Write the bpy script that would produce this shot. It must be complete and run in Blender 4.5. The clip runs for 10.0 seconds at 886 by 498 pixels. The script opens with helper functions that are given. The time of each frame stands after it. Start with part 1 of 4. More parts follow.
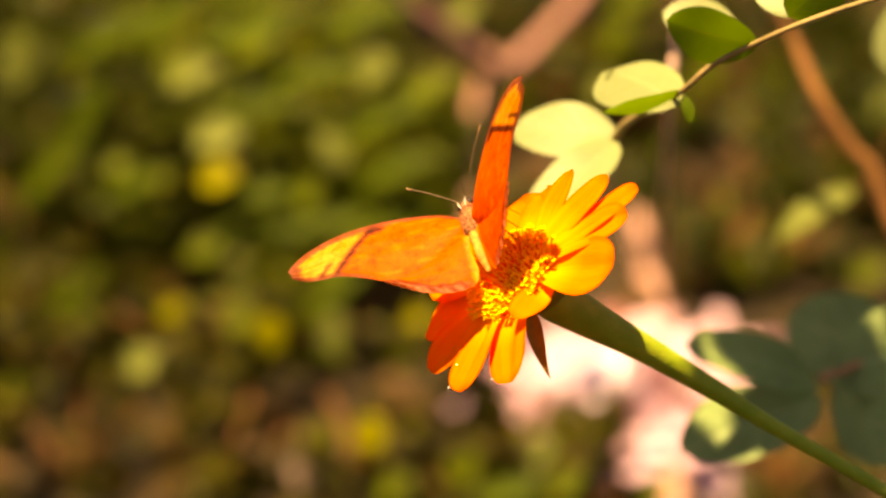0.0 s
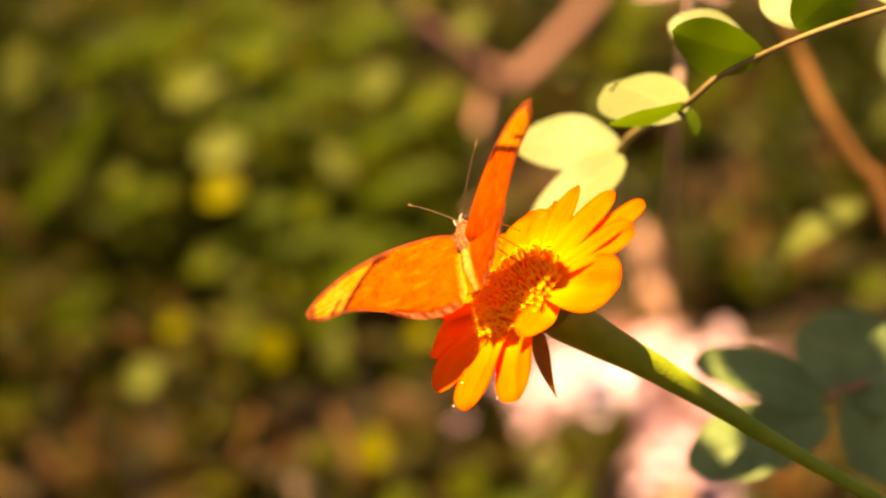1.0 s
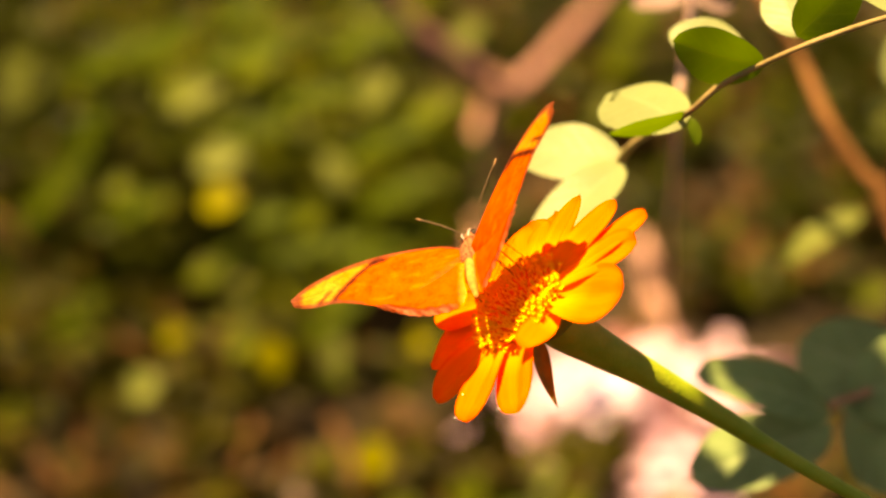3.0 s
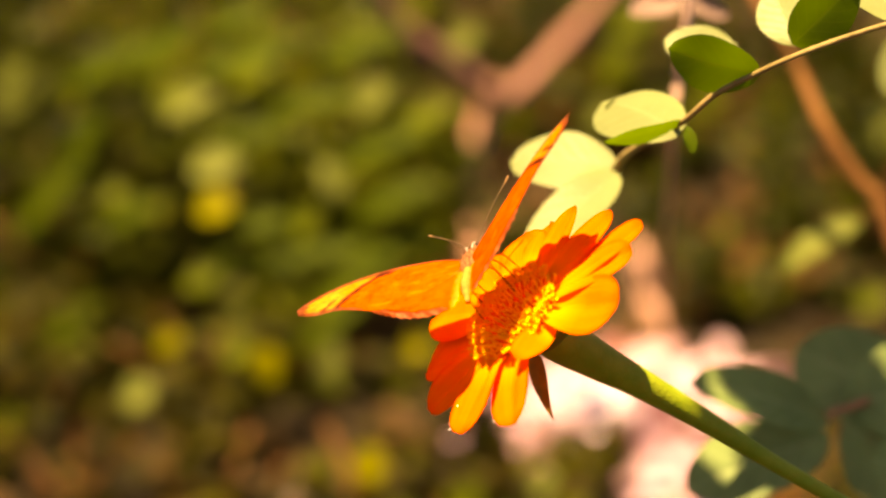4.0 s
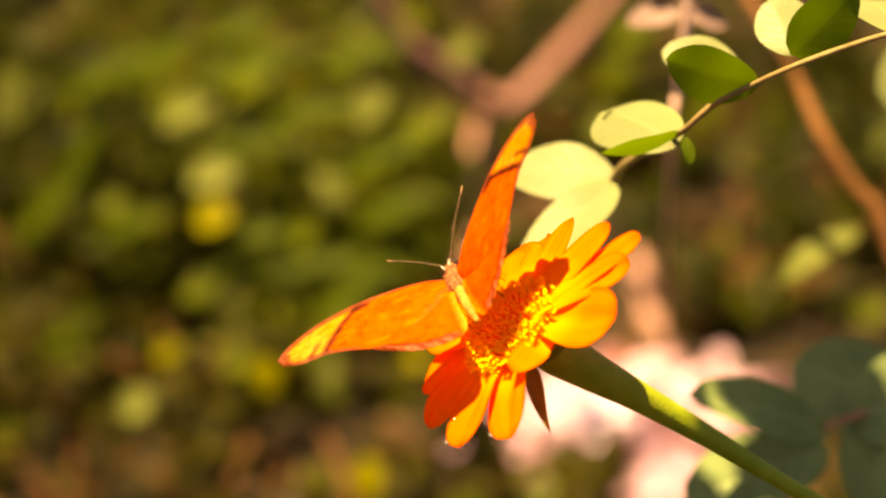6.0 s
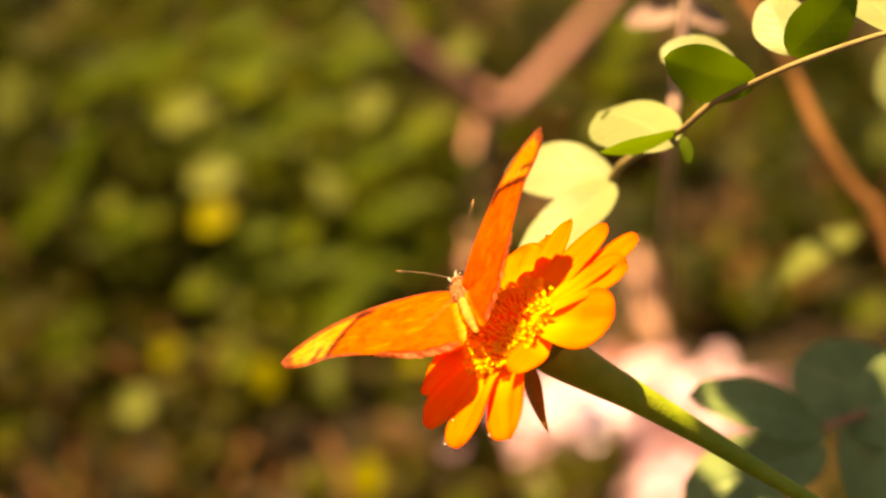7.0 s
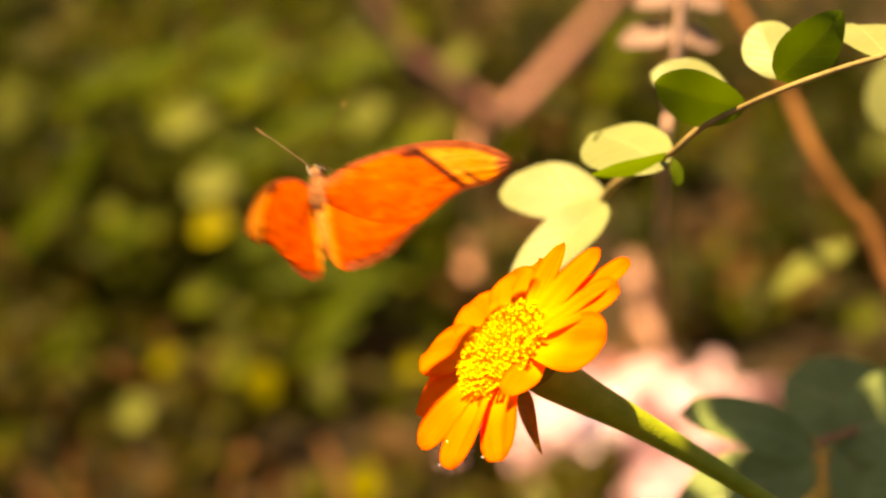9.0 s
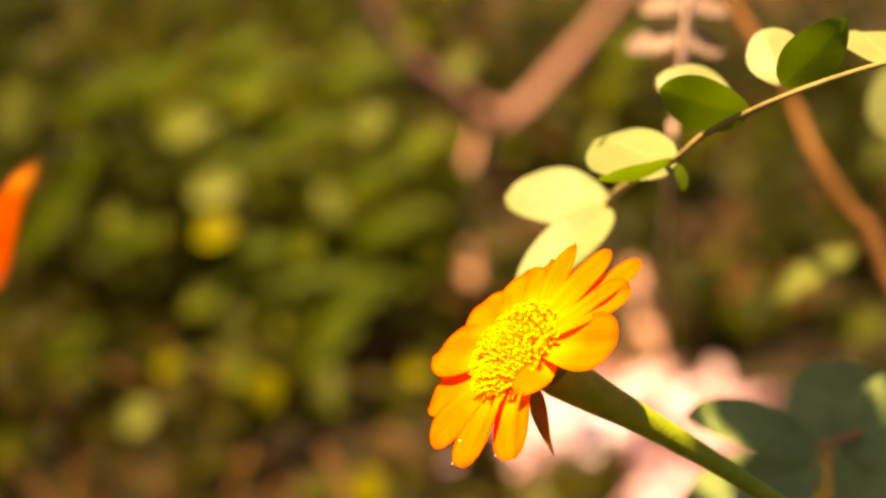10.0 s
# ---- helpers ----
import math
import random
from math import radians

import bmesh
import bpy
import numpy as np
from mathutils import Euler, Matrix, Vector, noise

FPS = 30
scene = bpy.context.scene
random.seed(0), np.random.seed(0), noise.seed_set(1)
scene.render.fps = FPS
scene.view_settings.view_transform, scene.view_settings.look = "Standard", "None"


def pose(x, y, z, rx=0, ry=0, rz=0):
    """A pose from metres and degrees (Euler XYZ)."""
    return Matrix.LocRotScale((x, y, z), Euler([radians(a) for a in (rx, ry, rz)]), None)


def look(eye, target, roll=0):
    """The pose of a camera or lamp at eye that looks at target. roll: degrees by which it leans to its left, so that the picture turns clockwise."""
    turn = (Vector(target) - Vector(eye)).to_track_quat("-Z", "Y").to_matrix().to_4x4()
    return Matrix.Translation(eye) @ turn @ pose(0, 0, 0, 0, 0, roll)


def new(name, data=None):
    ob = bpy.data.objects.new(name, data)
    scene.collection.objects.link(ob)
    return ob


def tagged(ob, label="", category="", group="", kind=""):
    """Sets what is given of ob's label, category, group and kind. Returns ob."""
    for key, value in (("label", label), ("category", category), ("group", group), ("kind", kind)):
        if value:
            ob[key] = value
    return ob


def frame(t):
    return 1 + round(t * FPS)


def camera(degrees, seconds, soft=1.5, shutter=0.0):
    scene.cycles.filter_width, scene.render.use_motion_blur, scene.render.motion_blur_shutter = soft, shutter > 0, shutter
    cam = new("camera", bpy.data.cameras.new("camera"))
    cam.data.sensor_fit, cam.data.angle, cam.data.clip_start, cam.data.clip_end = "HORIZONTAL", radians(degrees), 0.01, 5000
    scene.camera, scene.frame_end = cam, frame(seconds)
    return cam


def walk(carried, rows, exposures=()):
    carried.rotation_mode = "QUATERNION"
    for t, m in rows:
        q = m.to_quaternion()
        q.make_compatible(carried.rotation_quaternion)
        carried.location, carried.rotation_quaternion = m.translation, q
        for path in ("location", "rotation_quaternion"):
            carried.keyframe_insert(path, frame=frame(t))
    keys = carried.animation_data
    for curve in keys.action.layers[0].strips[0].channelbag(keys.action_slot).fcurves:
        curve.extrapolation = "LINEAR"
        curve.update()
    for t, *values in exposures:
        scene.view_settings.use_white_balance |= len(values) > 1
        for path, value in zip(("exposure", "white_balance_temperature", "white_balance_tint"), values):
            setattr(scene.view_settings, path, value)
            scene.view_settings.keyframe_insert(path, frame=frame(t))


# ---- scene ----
# Axes of the shot: x to the right, y up, z towards the viewer, from an eye one metre over the soil.
EYE = Vector((0, 0, 1.0))
AXES = look(EYE, EYE + Vector((0, math.cos(radians(28)), -math.sin(radians(28)))))
REACH = 784 / math.tan(radians(8))

# seconds, shift in millimetres, turn in degrees, of the held camera
CAMERA_ROWS = [
    (0, -0.0, -0.0, 0.0, -0.000, -0.000, 0.001),
    (0.5, 0.3, 0.1, -6.5, 0.125, 0.033, -0.043),
    (1, -0.0, 0.6, -9.1, 0.254, 0.073, -0.012),
    (1.5, -1.0, 0.3, -5.2, 0.315, 0.052, -0.012),
    (2, -0.6, 1.5, -9.3, 0.337, 0.064, -0.109),
    (2.5, -0.9, 1.4, -11.3, 0.349, 0.062, -0.147),
    (4, -0.4, 2.9, -17.9, 0.456, -0.019, -0.134),
    (4.5, -0.6, 3.8, -17.8, 0.481, -0.034, -0.137),
    (5, -0.2, 4.0, -19.9, 0.538, -0.024, -0.131),
    (5.5, 0.5, 3.5, -22.4, 0.620, -0.007, -0.159),
    (7, 0.4, 3.4, -20.2, 0.641, -0.036, -0.183),
    (7.5, 0.3, 5.6, -19.2, 0.574, -0.034, -0.214),
    (8, 0.9, 5.0, -15.6, 0.634, -0.033, -0.234),
    (8.5, 1.2, 6.0, -10.0, 0.654, -0.051, -0.195),
    (9, 1.6, 9.4, -9.6, 0.604, -0.049, -0.148),
    (9.5, 1.0, 8.6, -6.0, 0.689, -0.064, -0.058),
    (10, -1.7, 7.9, -1.9, 0.755, -0.105, -0.020),
]
cam = camera(16.0, 10.0, soft=2.5, shutter=0.35)
cam.data.dof.use_dof = True
cam.data.dof.focus_distance = 0.745
cam.data.dof.aperture_fstop = 9.0
walk(cam, [(t, AXES @ pose(x / 1000, y / 1000, z / 1000, rx, ry, rz)) for t, x, y, z, rx, ry, rz in CAMERA_ROWS],
     exposures=[(0, 2.48, 11500, 14), (10, 2.48, 11500, 14)])


def spot(x, y, d):
    """A point d metres out, at a bearing given in steps of the lens from the upper left."""
    return AXES @ Vector(((x - 784) / REACH * d, (441 - y) / REACH * d, -d))


def heading(x, y, z):
    """A direction given in the axes of the shot."""
    return (AXES.to_3x3() @ Vector((x, y, z))).normalized()


# ---- light ----
SUN = heading(-0.22, 0.885, 0.41)
world = bpy.data.worlds.new("sky")
scene.world = world
world.use_nodes = True
sky = world.node_tree.nodes.new("ShaderNodeTexSky")
sky.sky_type, sky.sun_disc = "NISHITA", False
sky.sun_elevation = math.asin(SUN.z)
sky.sun_rotation = math.atan2(SUN.x, SUN.y)
world.node_tree.links.new(sky.outputs[0], world.node_tree.nodes["Background"].inputs[0])
world.node_tree.nodes["Background"].inputs[1].default_value = 0.028
lamp = bpy.data.lights.new("sun", "SUN")
lamp.energy, lamp.angle, lamp.color = 5.0, radians(0.55), (1.0, 0.86, 0.60)
sun = new("sun", lamp)
sun.matrix_basis = look(SUN * 5, (0, 0, 0))


# ---- materials ----
def shader(name):
    m = bpy.data.materials.new(name)
    m.use_nodes = True
    m.node_tree.nodes.clear()
    return m, m.node_tree.nodes, m.node_tree.links


def node(nodes, kind, **inputs):
    n = nodes.new("ShaderNode" + kind)
    for k, v in inputs.items():
        n.inputs[k.replace("_", " ")].default_value = v
    return n


def math_node(nodes, links, op, a, b=None):
    n = nodes.new("ShaderNodeMath")
    n.operation = op
    for k, v in enumerate((a, b)):
        if v is None:
            continue
        if isinstance(v, (int, float)):
            n.inputs[k].default_value = v
        else:
            links.new(v, n.inputs[k])
    return n.outputs[0]


def mixed(nodes, links, fac, a, b, blend="MIX"):
    n = nodes.new("ShaderNodeMix")
    n.data_type, n.blend_type = "RGBA", blend
    for sock, v in ((n.inputs[0], fac), (n.inputs[6], a), (n.inputs[7], b)):
        if isinstance(v, (int, float)):
            sock.default_value = v
        elif isinstance(v, tuple):
            sock.default_value = (*v, 1)
        else:
            links.new(v, sock)
    return n.outputs[2]


def noise_tex(nodes, links, scale, detail=4.0, coords="Object"):
    c = nodes.new("ShaderNodeTexCoord")
    n = node(nodes, "TexNoise", Scale=scale, Detail=detail)
    links.new(c.outputs[coords], n.inputs["Vector"])
    return n.outputs["Fac"]


def ramp(nodes, links, fac, lo, hi):
    n = nodes.new("ShaderNodeMapRange")
    n.inputs[1].default_value, n.inputs[2].default_value = lo, hi
    links.new(fac, n.inputs[0])
    return n.outputs[0]


def finish(m, nodes, links, colour, rough, height=None, strength=0.2, dist=0.001, glow=0.0, tint=None, metal=0.0, spec=0.15):
    """Surface, with glow as the share of light that passes through a thin sheet."""
    p = node(nodes, "BsdfPrincipled", Metallic=metal)
    p.inputs["Specular IOR Level"].default_value = spec
    if isinstance(rough, (int, float)):
        p.inputs["Roughness"].default_value = rough
    else:
        links.new(rough, p.inputs["Roughness"])
    if isinstance(colour, tuple):
        p.inputs["Base Color"].default_value = (*colour, 1)
    else:
        links.new(colour, p.inputs["Base Color"])
    if height is not None:
        b = node(nodes, "Bump", Strength=strength, Distance=dist)
        links.new(height, b.inputs["Height"])
        links.new(b.outputs[0], p.inputs["Normal"])
    last = p.outputs[0]
    if glow:
        tr = nodes.new("ShaderNodeBsdfTranslucent")
        src = tint if tint is not None else colour
        if isinstance(src, tuple):
            tr.inputs[0].default_value = (*src, 1)
        else:
            links.new(src, tr.inputs[0])
        mx = nodes.new("ShaderNodeMixShader")
        mx.inputs[0].default_value = glow
        links.new(last, mx.inputs[1])
        links.new(tr.outputs[0], mx.inputs[2])
        last = mx.outputs[0]
    o = nodes.new("ShaderNodeOutputMaterial")
    links.new(last, o.inputs[0])
    return m


def leaf_material(name, colour, vein, glow=0.4, rough=0.45, mottle=0.35, ribs=7.0, see=None, rib_width=0.02, spec=0.2):
    """A leaf blade with midrib and side veins laid along its own length."""
    m, n, l = shader(name)
    uv = n.new("ShaderNodeUVMap")
    sep = n.new("ShaderNodeSeparateXYZ")
    l.new(uv.outputs[0], sep.inputs[0])
    off = math_node(n, l, "ABSOLUTE", math_node(n, l, "SUBTRACT", sep.outputs[1], 0.5))
    mid = ramp(n, l, off, rib_width * 1.6, rib_width * 0.4)
    fr = math_node(n, l, "FRACT", math_node(n, l, "MULTIPLY", math_node(n, l, "SUBTRACT", sep.outputs[0], math_node(n, l, "MULTIPLY", off, 0.55)), ribs))
    side = ramp(n, l, math_node(n, l, "ABSOLUTE", math_node(n, l, "SUBTRACT", fr, 0.5)), 0.09, 0.02)
    veins = math_node(n, l, "MAXIMUM", mid, math_node(n, l, "MULTIPLY", side, 0.55))
    big = noise_tex(n, l, 55, 3)
    fine = noise_tex(n, l, 900, 3)
    dark = tuple(c * (1 - mottle) for c in colour)
    light = tuple(min(1, c * (1 + mottle)) for c in colour)
    base = mixed(n, l, ramp(n, l, big, 0.35, 0.65), dark, light)
    base = mixed(n, l, math_node(n, l, "MULTIPLY", ramp(n, l, fine, 0.4, 0.7), 0.25), base, light)
    base = mixed(n, l, veins, base, vein)
    h = math_node(n, l, "SUBTRACT", fine, math_node(n, l, "MULTIPLY", veins, 1.5))
    return finish(m, n, l, base, rough, h, 0.25, 0.0006, glow, see if see else base, spec=spec)


def scatter_material(name, tones, glow=0.35, rough=0.5, gloss=0.03):
    """Many small leaves in one mesh, each of its own tone."""
    m, n, l = shader(name)
    g = n.new("ShaderNodeNewGeometry")
    r = n.new("ShaderNodeValToRGB")
    r.color_ramp.interpolation = "LINEAR"
    while len(r.color_ramp.elements) < len(tones):
        r.color_ramp.elements.new(0.5)
    for k, t in enumerate(tones):
        r.color_ramp.elements[k].position = k / (len(tones) - 1)
        r.color_ramp.elements[k].color = (*t, 1)
    l.new(g.outputs["Random Per Island"], r.inputs[0])
    fine = noise_tex(n, l, 120, 3)
    base = mixed(n, l, math_node(n, l, "MULTIPLY", fine, 0.5), r.outputs[0], (0.5, 0.5, 0.35), "MULTIPLY")
    return finish(m, n, l, base, rough, fine, 0.2, 0.001, glow, spec=gloss)


def bark_material(name, a, b, scale=60, rough=0.75):
    m, n, l = shader(name)
    big, fine = noise_tex(n, l, scale, 5), noise_tex(n, l, scale * 8, 4)
    base = mixed(n, l, ramp(n, l, big, 0.3, 0.7), a, b)
    base = mixed(n, l, math_node(n, l, "MULTIPLY", fine, 0.4), base, tuple(c * 0.5 for c in a))
    return finish(m, n, l, base, rough, math_node(n, l, "ADD", big, fine), 0.4, 0.001)


def petal_material():
    """Orange ray petal: streaked along its length, redder at the rim."""
    m, n, l = shader("orange petal")
    uv = n.new("ShaderNodeUVMap")
    sep = n.new("ShaderNodeSeparateXYZ")
    l.new(uv.outputs[0], sep.inputs[0])
    mp = n.new("ShaderNodeMapping")
    mp.inputs["Scale"].default_value = (2.0, 26.0, 1.0)
    l.new(uv.outputs[0], mp.inputs[0])
    st = node(n, "TexNoise", Scale=1.0, Detail=4.0)
    l.new(mp.outputs[0], st.inputs["Vector"])
    off = math_node(n, l, "ABSOLUTE", math_node(n, l, "SUBTRACT", sep.outputs[1], 0.5))
    rim = math_node(n, l, "MAXIMUM", ramp(n, l, off, 0.38, 0.5), ramp(n, l, sep.outputs[0], 0.86, 1.0))
    base = mixed(n, l, ramp(n, l, st.outputs["Fac"], 0.3, 0.7), (0.82, 0.118, 0.001), (0.88, 0.17, 0.001))
    base = mixed(n, l, math_node(n, l, "MULTIPLY", rim, 0.65), base, (0.75, 0.045, 0.001))
    big = noise_tex(n, l, 160, 3)
    base = mixed(n, l, math_node(n, l, "MULTIPLY", ramp(n, l, big, 0.45, 0.75), 0.25), base, (0.90, 0.17, 0.001))
    foot = ramp(n, l, sep.outputs[0], 0.55, 0.10)
    base = mixed(n, l, math_node(n, l, "MULTIPLY", foot, 0.75), base, (0.90, 0.34, 0.001))
    see = mixed(n, l, math_node(n, l, "MULTIPLY", foot, 0.6), (0.90, 0.050, 0.0005), (0.92, 0.20, 0.001))
    return finish(m, n, l, base, 0.42, st.outputs["Fac"], 0.35, 0.0006, 0.43, see, spec=0.03)


def wing_material(name, thin):
    """Scaled wing: the pattern lies in the mesh's own colours, dusted with fine scales."""
    m, n, l = shader(name)
    a = n.new("ShaderNodeVertexColor")
    a.layer_name = "pattern"
    dust = noise_tex(n, l, 2600, 2)
    cloud = noise_tex(n, l, 160, 4)
    worn = noise_tex(n, l, 420, 5)
    base = mixed(n, l, ramp(n, l, dust, 0.45, 0.7), a.outputs[0], (0.78, 0.68, 0.50), "MULTIPLY")
    base = mixed(n, l, ramp(n, l, cloud, 0.35, 0.68), base, (0.84, 0.68, 0.45), "MULTIPLY")
    base = mixed(n, l, math_node(n, l, "MULTIPLY", ramp(n, l, worn, 0.50, 0.70), 0.8), base, (0.68, 0.54, 0.42), "MULTIPLY")
    see = mixed(n, l, 1.0, base, (1.45, 1.30, 1.0), "MULTIPLY")
    return finish(m, n, l, base, 0.55, dust, 0.25, 0.0002, thin, see, spec=0.06)


def plain_material(name, a, b, scale, rough=0.6, strength=0.2, glow=0.0, tint=None):
    m, n, l = shader(name)
    f, g = noise_tex(n, l, scale, 4), noise_tex(n, l, scale * 7, 3)
    base = mixed(n, l, ramp(n, l, f, 0.35, 0.65), a, b)
    base = mixed(n, l, math_node(n, l, "MULTIPLY", g, 0.3), base, tuple(c * 0.6 for c in a))
    return finish(m, n, l, base, rough, g, strength, 0.0006, glow, tint)


PETAL = petal_material()
WING = wing_material("orange wing scales", 0.5)
FLORET = plain_material("orange yellow floret", (0.95, 0.52, 0.005), (0.97, 0.80, 0.015), 700, 0.5, 0.2, 0.38, (0.92, 0.28, 0.001))
DISC = plain_material("deep orange flower heart", (0.62, 0.07, 0.002), (0.72, 0.10, 0.003), 600, 0.6)
STALK = plain_material("green flower stalk", (0.150, 0.205, 0.016), (0.215, 0.250, 0.026), 160, 0.5, 0.35, 0.12)
BRACT = plain_material("olive bract", (0.13, 0.085, 0.007), (0.19, 0.125, 0.012), 300, 0.7)
FUR = plain_material("rusty body hair", (0.09, 0.026, 0.009), (0.42, 0.16, 0.065), 1300, 0.8, 0.6)
EYE_DARK = plain_material("dark eye", (0.02, 0.012, 0.01), (0.05, 0.03, 0.02), 900, 0.15)
WHITE_SCALE = plain_material("white head scales", (0.36, 0.30, 0.25), (0.45, 0.39, 0.33), 900, 0.7)
ANTENNA = plain_material("dark antenna", (0.05, 0.03, 0.015), (0.10, 0.06, 0.03), 900, 0.5)
CLUB = plain_material("rusty antenna club", (0.18, 0.09, 0.045), (0.26, 0.14, 0.065), 900, 0.5)
VINE_STEM = bark_material("brownish green vine stem", (0.16, 0.115, 0.045), (0.25, 0.175, 0.075), 200, 0.6)
# Pale copy for sunlit vine leaves, deeper copy mostly for undersides: light in the colour.
VINE_LEAF = leaf_material("pale green sunlit vine leaf", (0.155, 0.1742, 0.068), (0.1795, 0.1997, 0.085), 0.35, 0.45, 0.12)
VINE_LEAF_DEEP = leaf_material("deep green shaded vine leaf", (0.072, 0.118, 0.006), (0.088, 0.13, 0.008), 0.55, 0.45, 0.15)
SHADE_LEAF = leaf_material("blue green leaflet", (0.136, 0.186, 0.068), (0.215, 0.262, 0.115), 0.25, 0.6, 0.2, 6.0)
PINK_STEM = bark_material("pale pink sprig bark", (0.62, 0.36, 0.30), (0.74, 0.48, 0.40), 200)
RED_STALK = bark_material("reddish leaf stalk", (0.30, 0.12, 0.07), (0.42, 0.22, 0.12), 200)
TWIG = bark_material("orange brown twig", (0.105, 0.042, 0.014), (0.16, 0.068, 0.022), 120)
LIMB = bark_material("pinkish brown bark", (0.180, 0.082, 0.068), (0.270, 0.130, 0.110), 50)
PINK_BARK = bark_material("pale pink dry bark", (0.25, 0.125, 0.10), (0.35, 0.19, 0.155), 60)
TRUNK = bark_material("pale pinkish bark", (0.29, 0.135, 0.095), (0.44, 0.22, 0.16), 50)
PINK_LEAF = leaf_material("pale pink dry leaf", (0.1674, 0.1054, 0.093), (0.1984, 0.1302, 0.1178), 0.3, 0.6, 0.2)
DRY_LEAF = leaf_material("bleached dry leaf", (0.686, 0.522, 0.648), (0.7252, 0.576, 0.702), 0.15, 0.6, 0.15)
YELLOW_LEAF = leaf_material("yellow leaf", (0.135, 0.122, 0.0060), (0.158, 0.142, 0.014), 0.4, 0.5, 0.2, spec=0.04)
GREEN_LEAF = leaf_material("grass green leaf", (0.036, 0.052, 0.0035), (0.050, 0.070, 0.0060), 0.45, 0.5, 0.25, spec=0.04)
PALE_LITTER = scatter_material("bleached pinkish litter", [(0.205, 0.086, 0.088), (0.46, 0.275, 0.358), (0.62, 0.418, 0.565), (0.32, 0.148, 0.168), (0.67, 0.480, 0.620)], 0.15, 0.7)
OLIVE_LEAF = leaf_material("olive green leaf", (0.0550, 0.0666, 0.00510), (0.0673, 0.0809, 0.00874), 0.4, 0.45, 0.25, spec=0.04)
PALE_OLIVE = leaf_material("pale olive leaf", (0.1012, 0.1133, 0.02799), (0.1215, 0.1371, 0.04198), 0.4, 0.5, 0.25, spec=0.04)
# Near-black tones stand for shaded gaps, bright ones for sunlit leaves; two brighter copies follow.
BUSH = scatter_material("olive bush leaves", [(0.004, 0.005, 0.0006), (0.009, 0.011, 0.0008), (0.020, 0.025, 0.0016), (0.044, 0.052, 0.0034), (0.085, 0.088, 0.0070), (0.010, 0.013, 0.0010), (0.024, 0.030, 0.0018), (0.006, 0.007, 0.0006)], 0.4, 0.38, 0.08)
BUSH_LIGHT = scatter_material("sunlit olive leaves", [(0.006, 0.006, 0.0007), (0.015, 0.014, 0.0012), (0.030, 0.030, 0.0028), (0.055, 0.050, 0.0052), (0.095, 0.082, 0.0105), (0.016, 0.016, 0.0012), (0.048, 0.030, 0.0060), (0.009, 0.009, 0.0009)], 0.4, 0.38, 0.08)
BUSH_BRIGHT = scatter_material("brighter sunlit green leaves", [(0.006, 0.008, 0.0007), (0.017, 0.022, 0.0013), (0.042, 0.054, 0.0030), (0.086, 0.098, 0.0065), (0.150, 0.150, 0.0150), (0.020, 0.027, 0.0014), (0.052, 0.062, 0.0036), (0.009, 0.011, 0.0007)], 0.45, 0.38, 0.08)
DEW = finish(*shader("dew"), (0.9, 0.9, 0.9), 0.03, spec=0.8)
LITTER = scatter_material("brown leaf litter", [(0.012, 0.007, 0.003), (0.032, 0.018, 0.007), (0.085, 0.046, 0.024), (0.020, 0.012, 0.005)], 0.1, 0.7)


def soil_material():
    m, n, l = shader("dark humus soil")
    a, b = noise_tex(n, l, 9, 5), noise_tex(n, l, 90, 5)
    base = mixed(n, l, ramp(n, l, a, 0.35, 0.65), (0.008, 0.005, 0.002), (0.018, 0.011, 0.004))
    base = mixed(n, l, math_node(n, l, "MULTIPLY", ramp(n, l, b, 0.5, 0.75), 0.5), base, (0.05, 0.03, 0.015))
    return finish(m, n, l, base, 0.9, b, 0.6, 0.01)


SOIL = soil_material()


# ---- shape helpers ----
def part(name, bm, material, parent=None, label="", smooth=True):
    me = bpy.data.meshes.new(name)
    bmesh.ops.recalc_face_normals(bm, faces=bm.faces)
    bm.to_mesh(me)
    bm.free()
    me.materials.append(material)
    if smooth:
        me.shade_smooth()
    ob = new(name, me)
    ob.parent = parent
    return tagged(ob, label)


def thing(name, m, label, category, group="", kind=""):
    ob = new(name)
    ob.empty_display_size = 0.01
    ob.matrix_basis = m
    return tagged(ob, label, category, group, kind)


def sheet(bm, nu, nv, fn, m=Matrix()):
    """A grid of nu by nv cells through fn(u, v), with its own u, v as map."""
    uv = bm.loops.layers.uv.verify()
    rows = [[bm.verts.new(m @ Vector(fn(i / nu, j / nv))) for j in range(nv + 1)] for i in range(nu + 1)]
    for i in range(nu):
        for j in range(nv):
            f = bm.faces.new((rows[i][j], rows[i + 1][j], rows[i + 1][j + 1], rows[i][j + 1]))
            for loop, (a, b) in zip(f.loops, ((i, j), (i + 1, j), (i + 1, j + 1), (i, j + 1))):
                loop[uv].uv = (a / nu, b / nv)
    return bm


def smooth_path(points, steps):
    """Points along a Catmull-Rom curve through the given ones."""
    p = [2 * points[0] - points[1], *points, 2 * points[-1] - points[-2]]
    out = []
    for k in range(1, len(p) - 2):
        for s in range(steps):
            t = s / steps
            a, b, c, d = p[k - 1], p[k], p[k + 1], p[k + 2]
            out.append(0.5 * ((2 * b) + (c - a) * t + (2 * a - 5 * b + 4 * c - d) * t * t + (3 * b - 3 * c + d - a) * t ** 3))
    return out + [points[-1]]


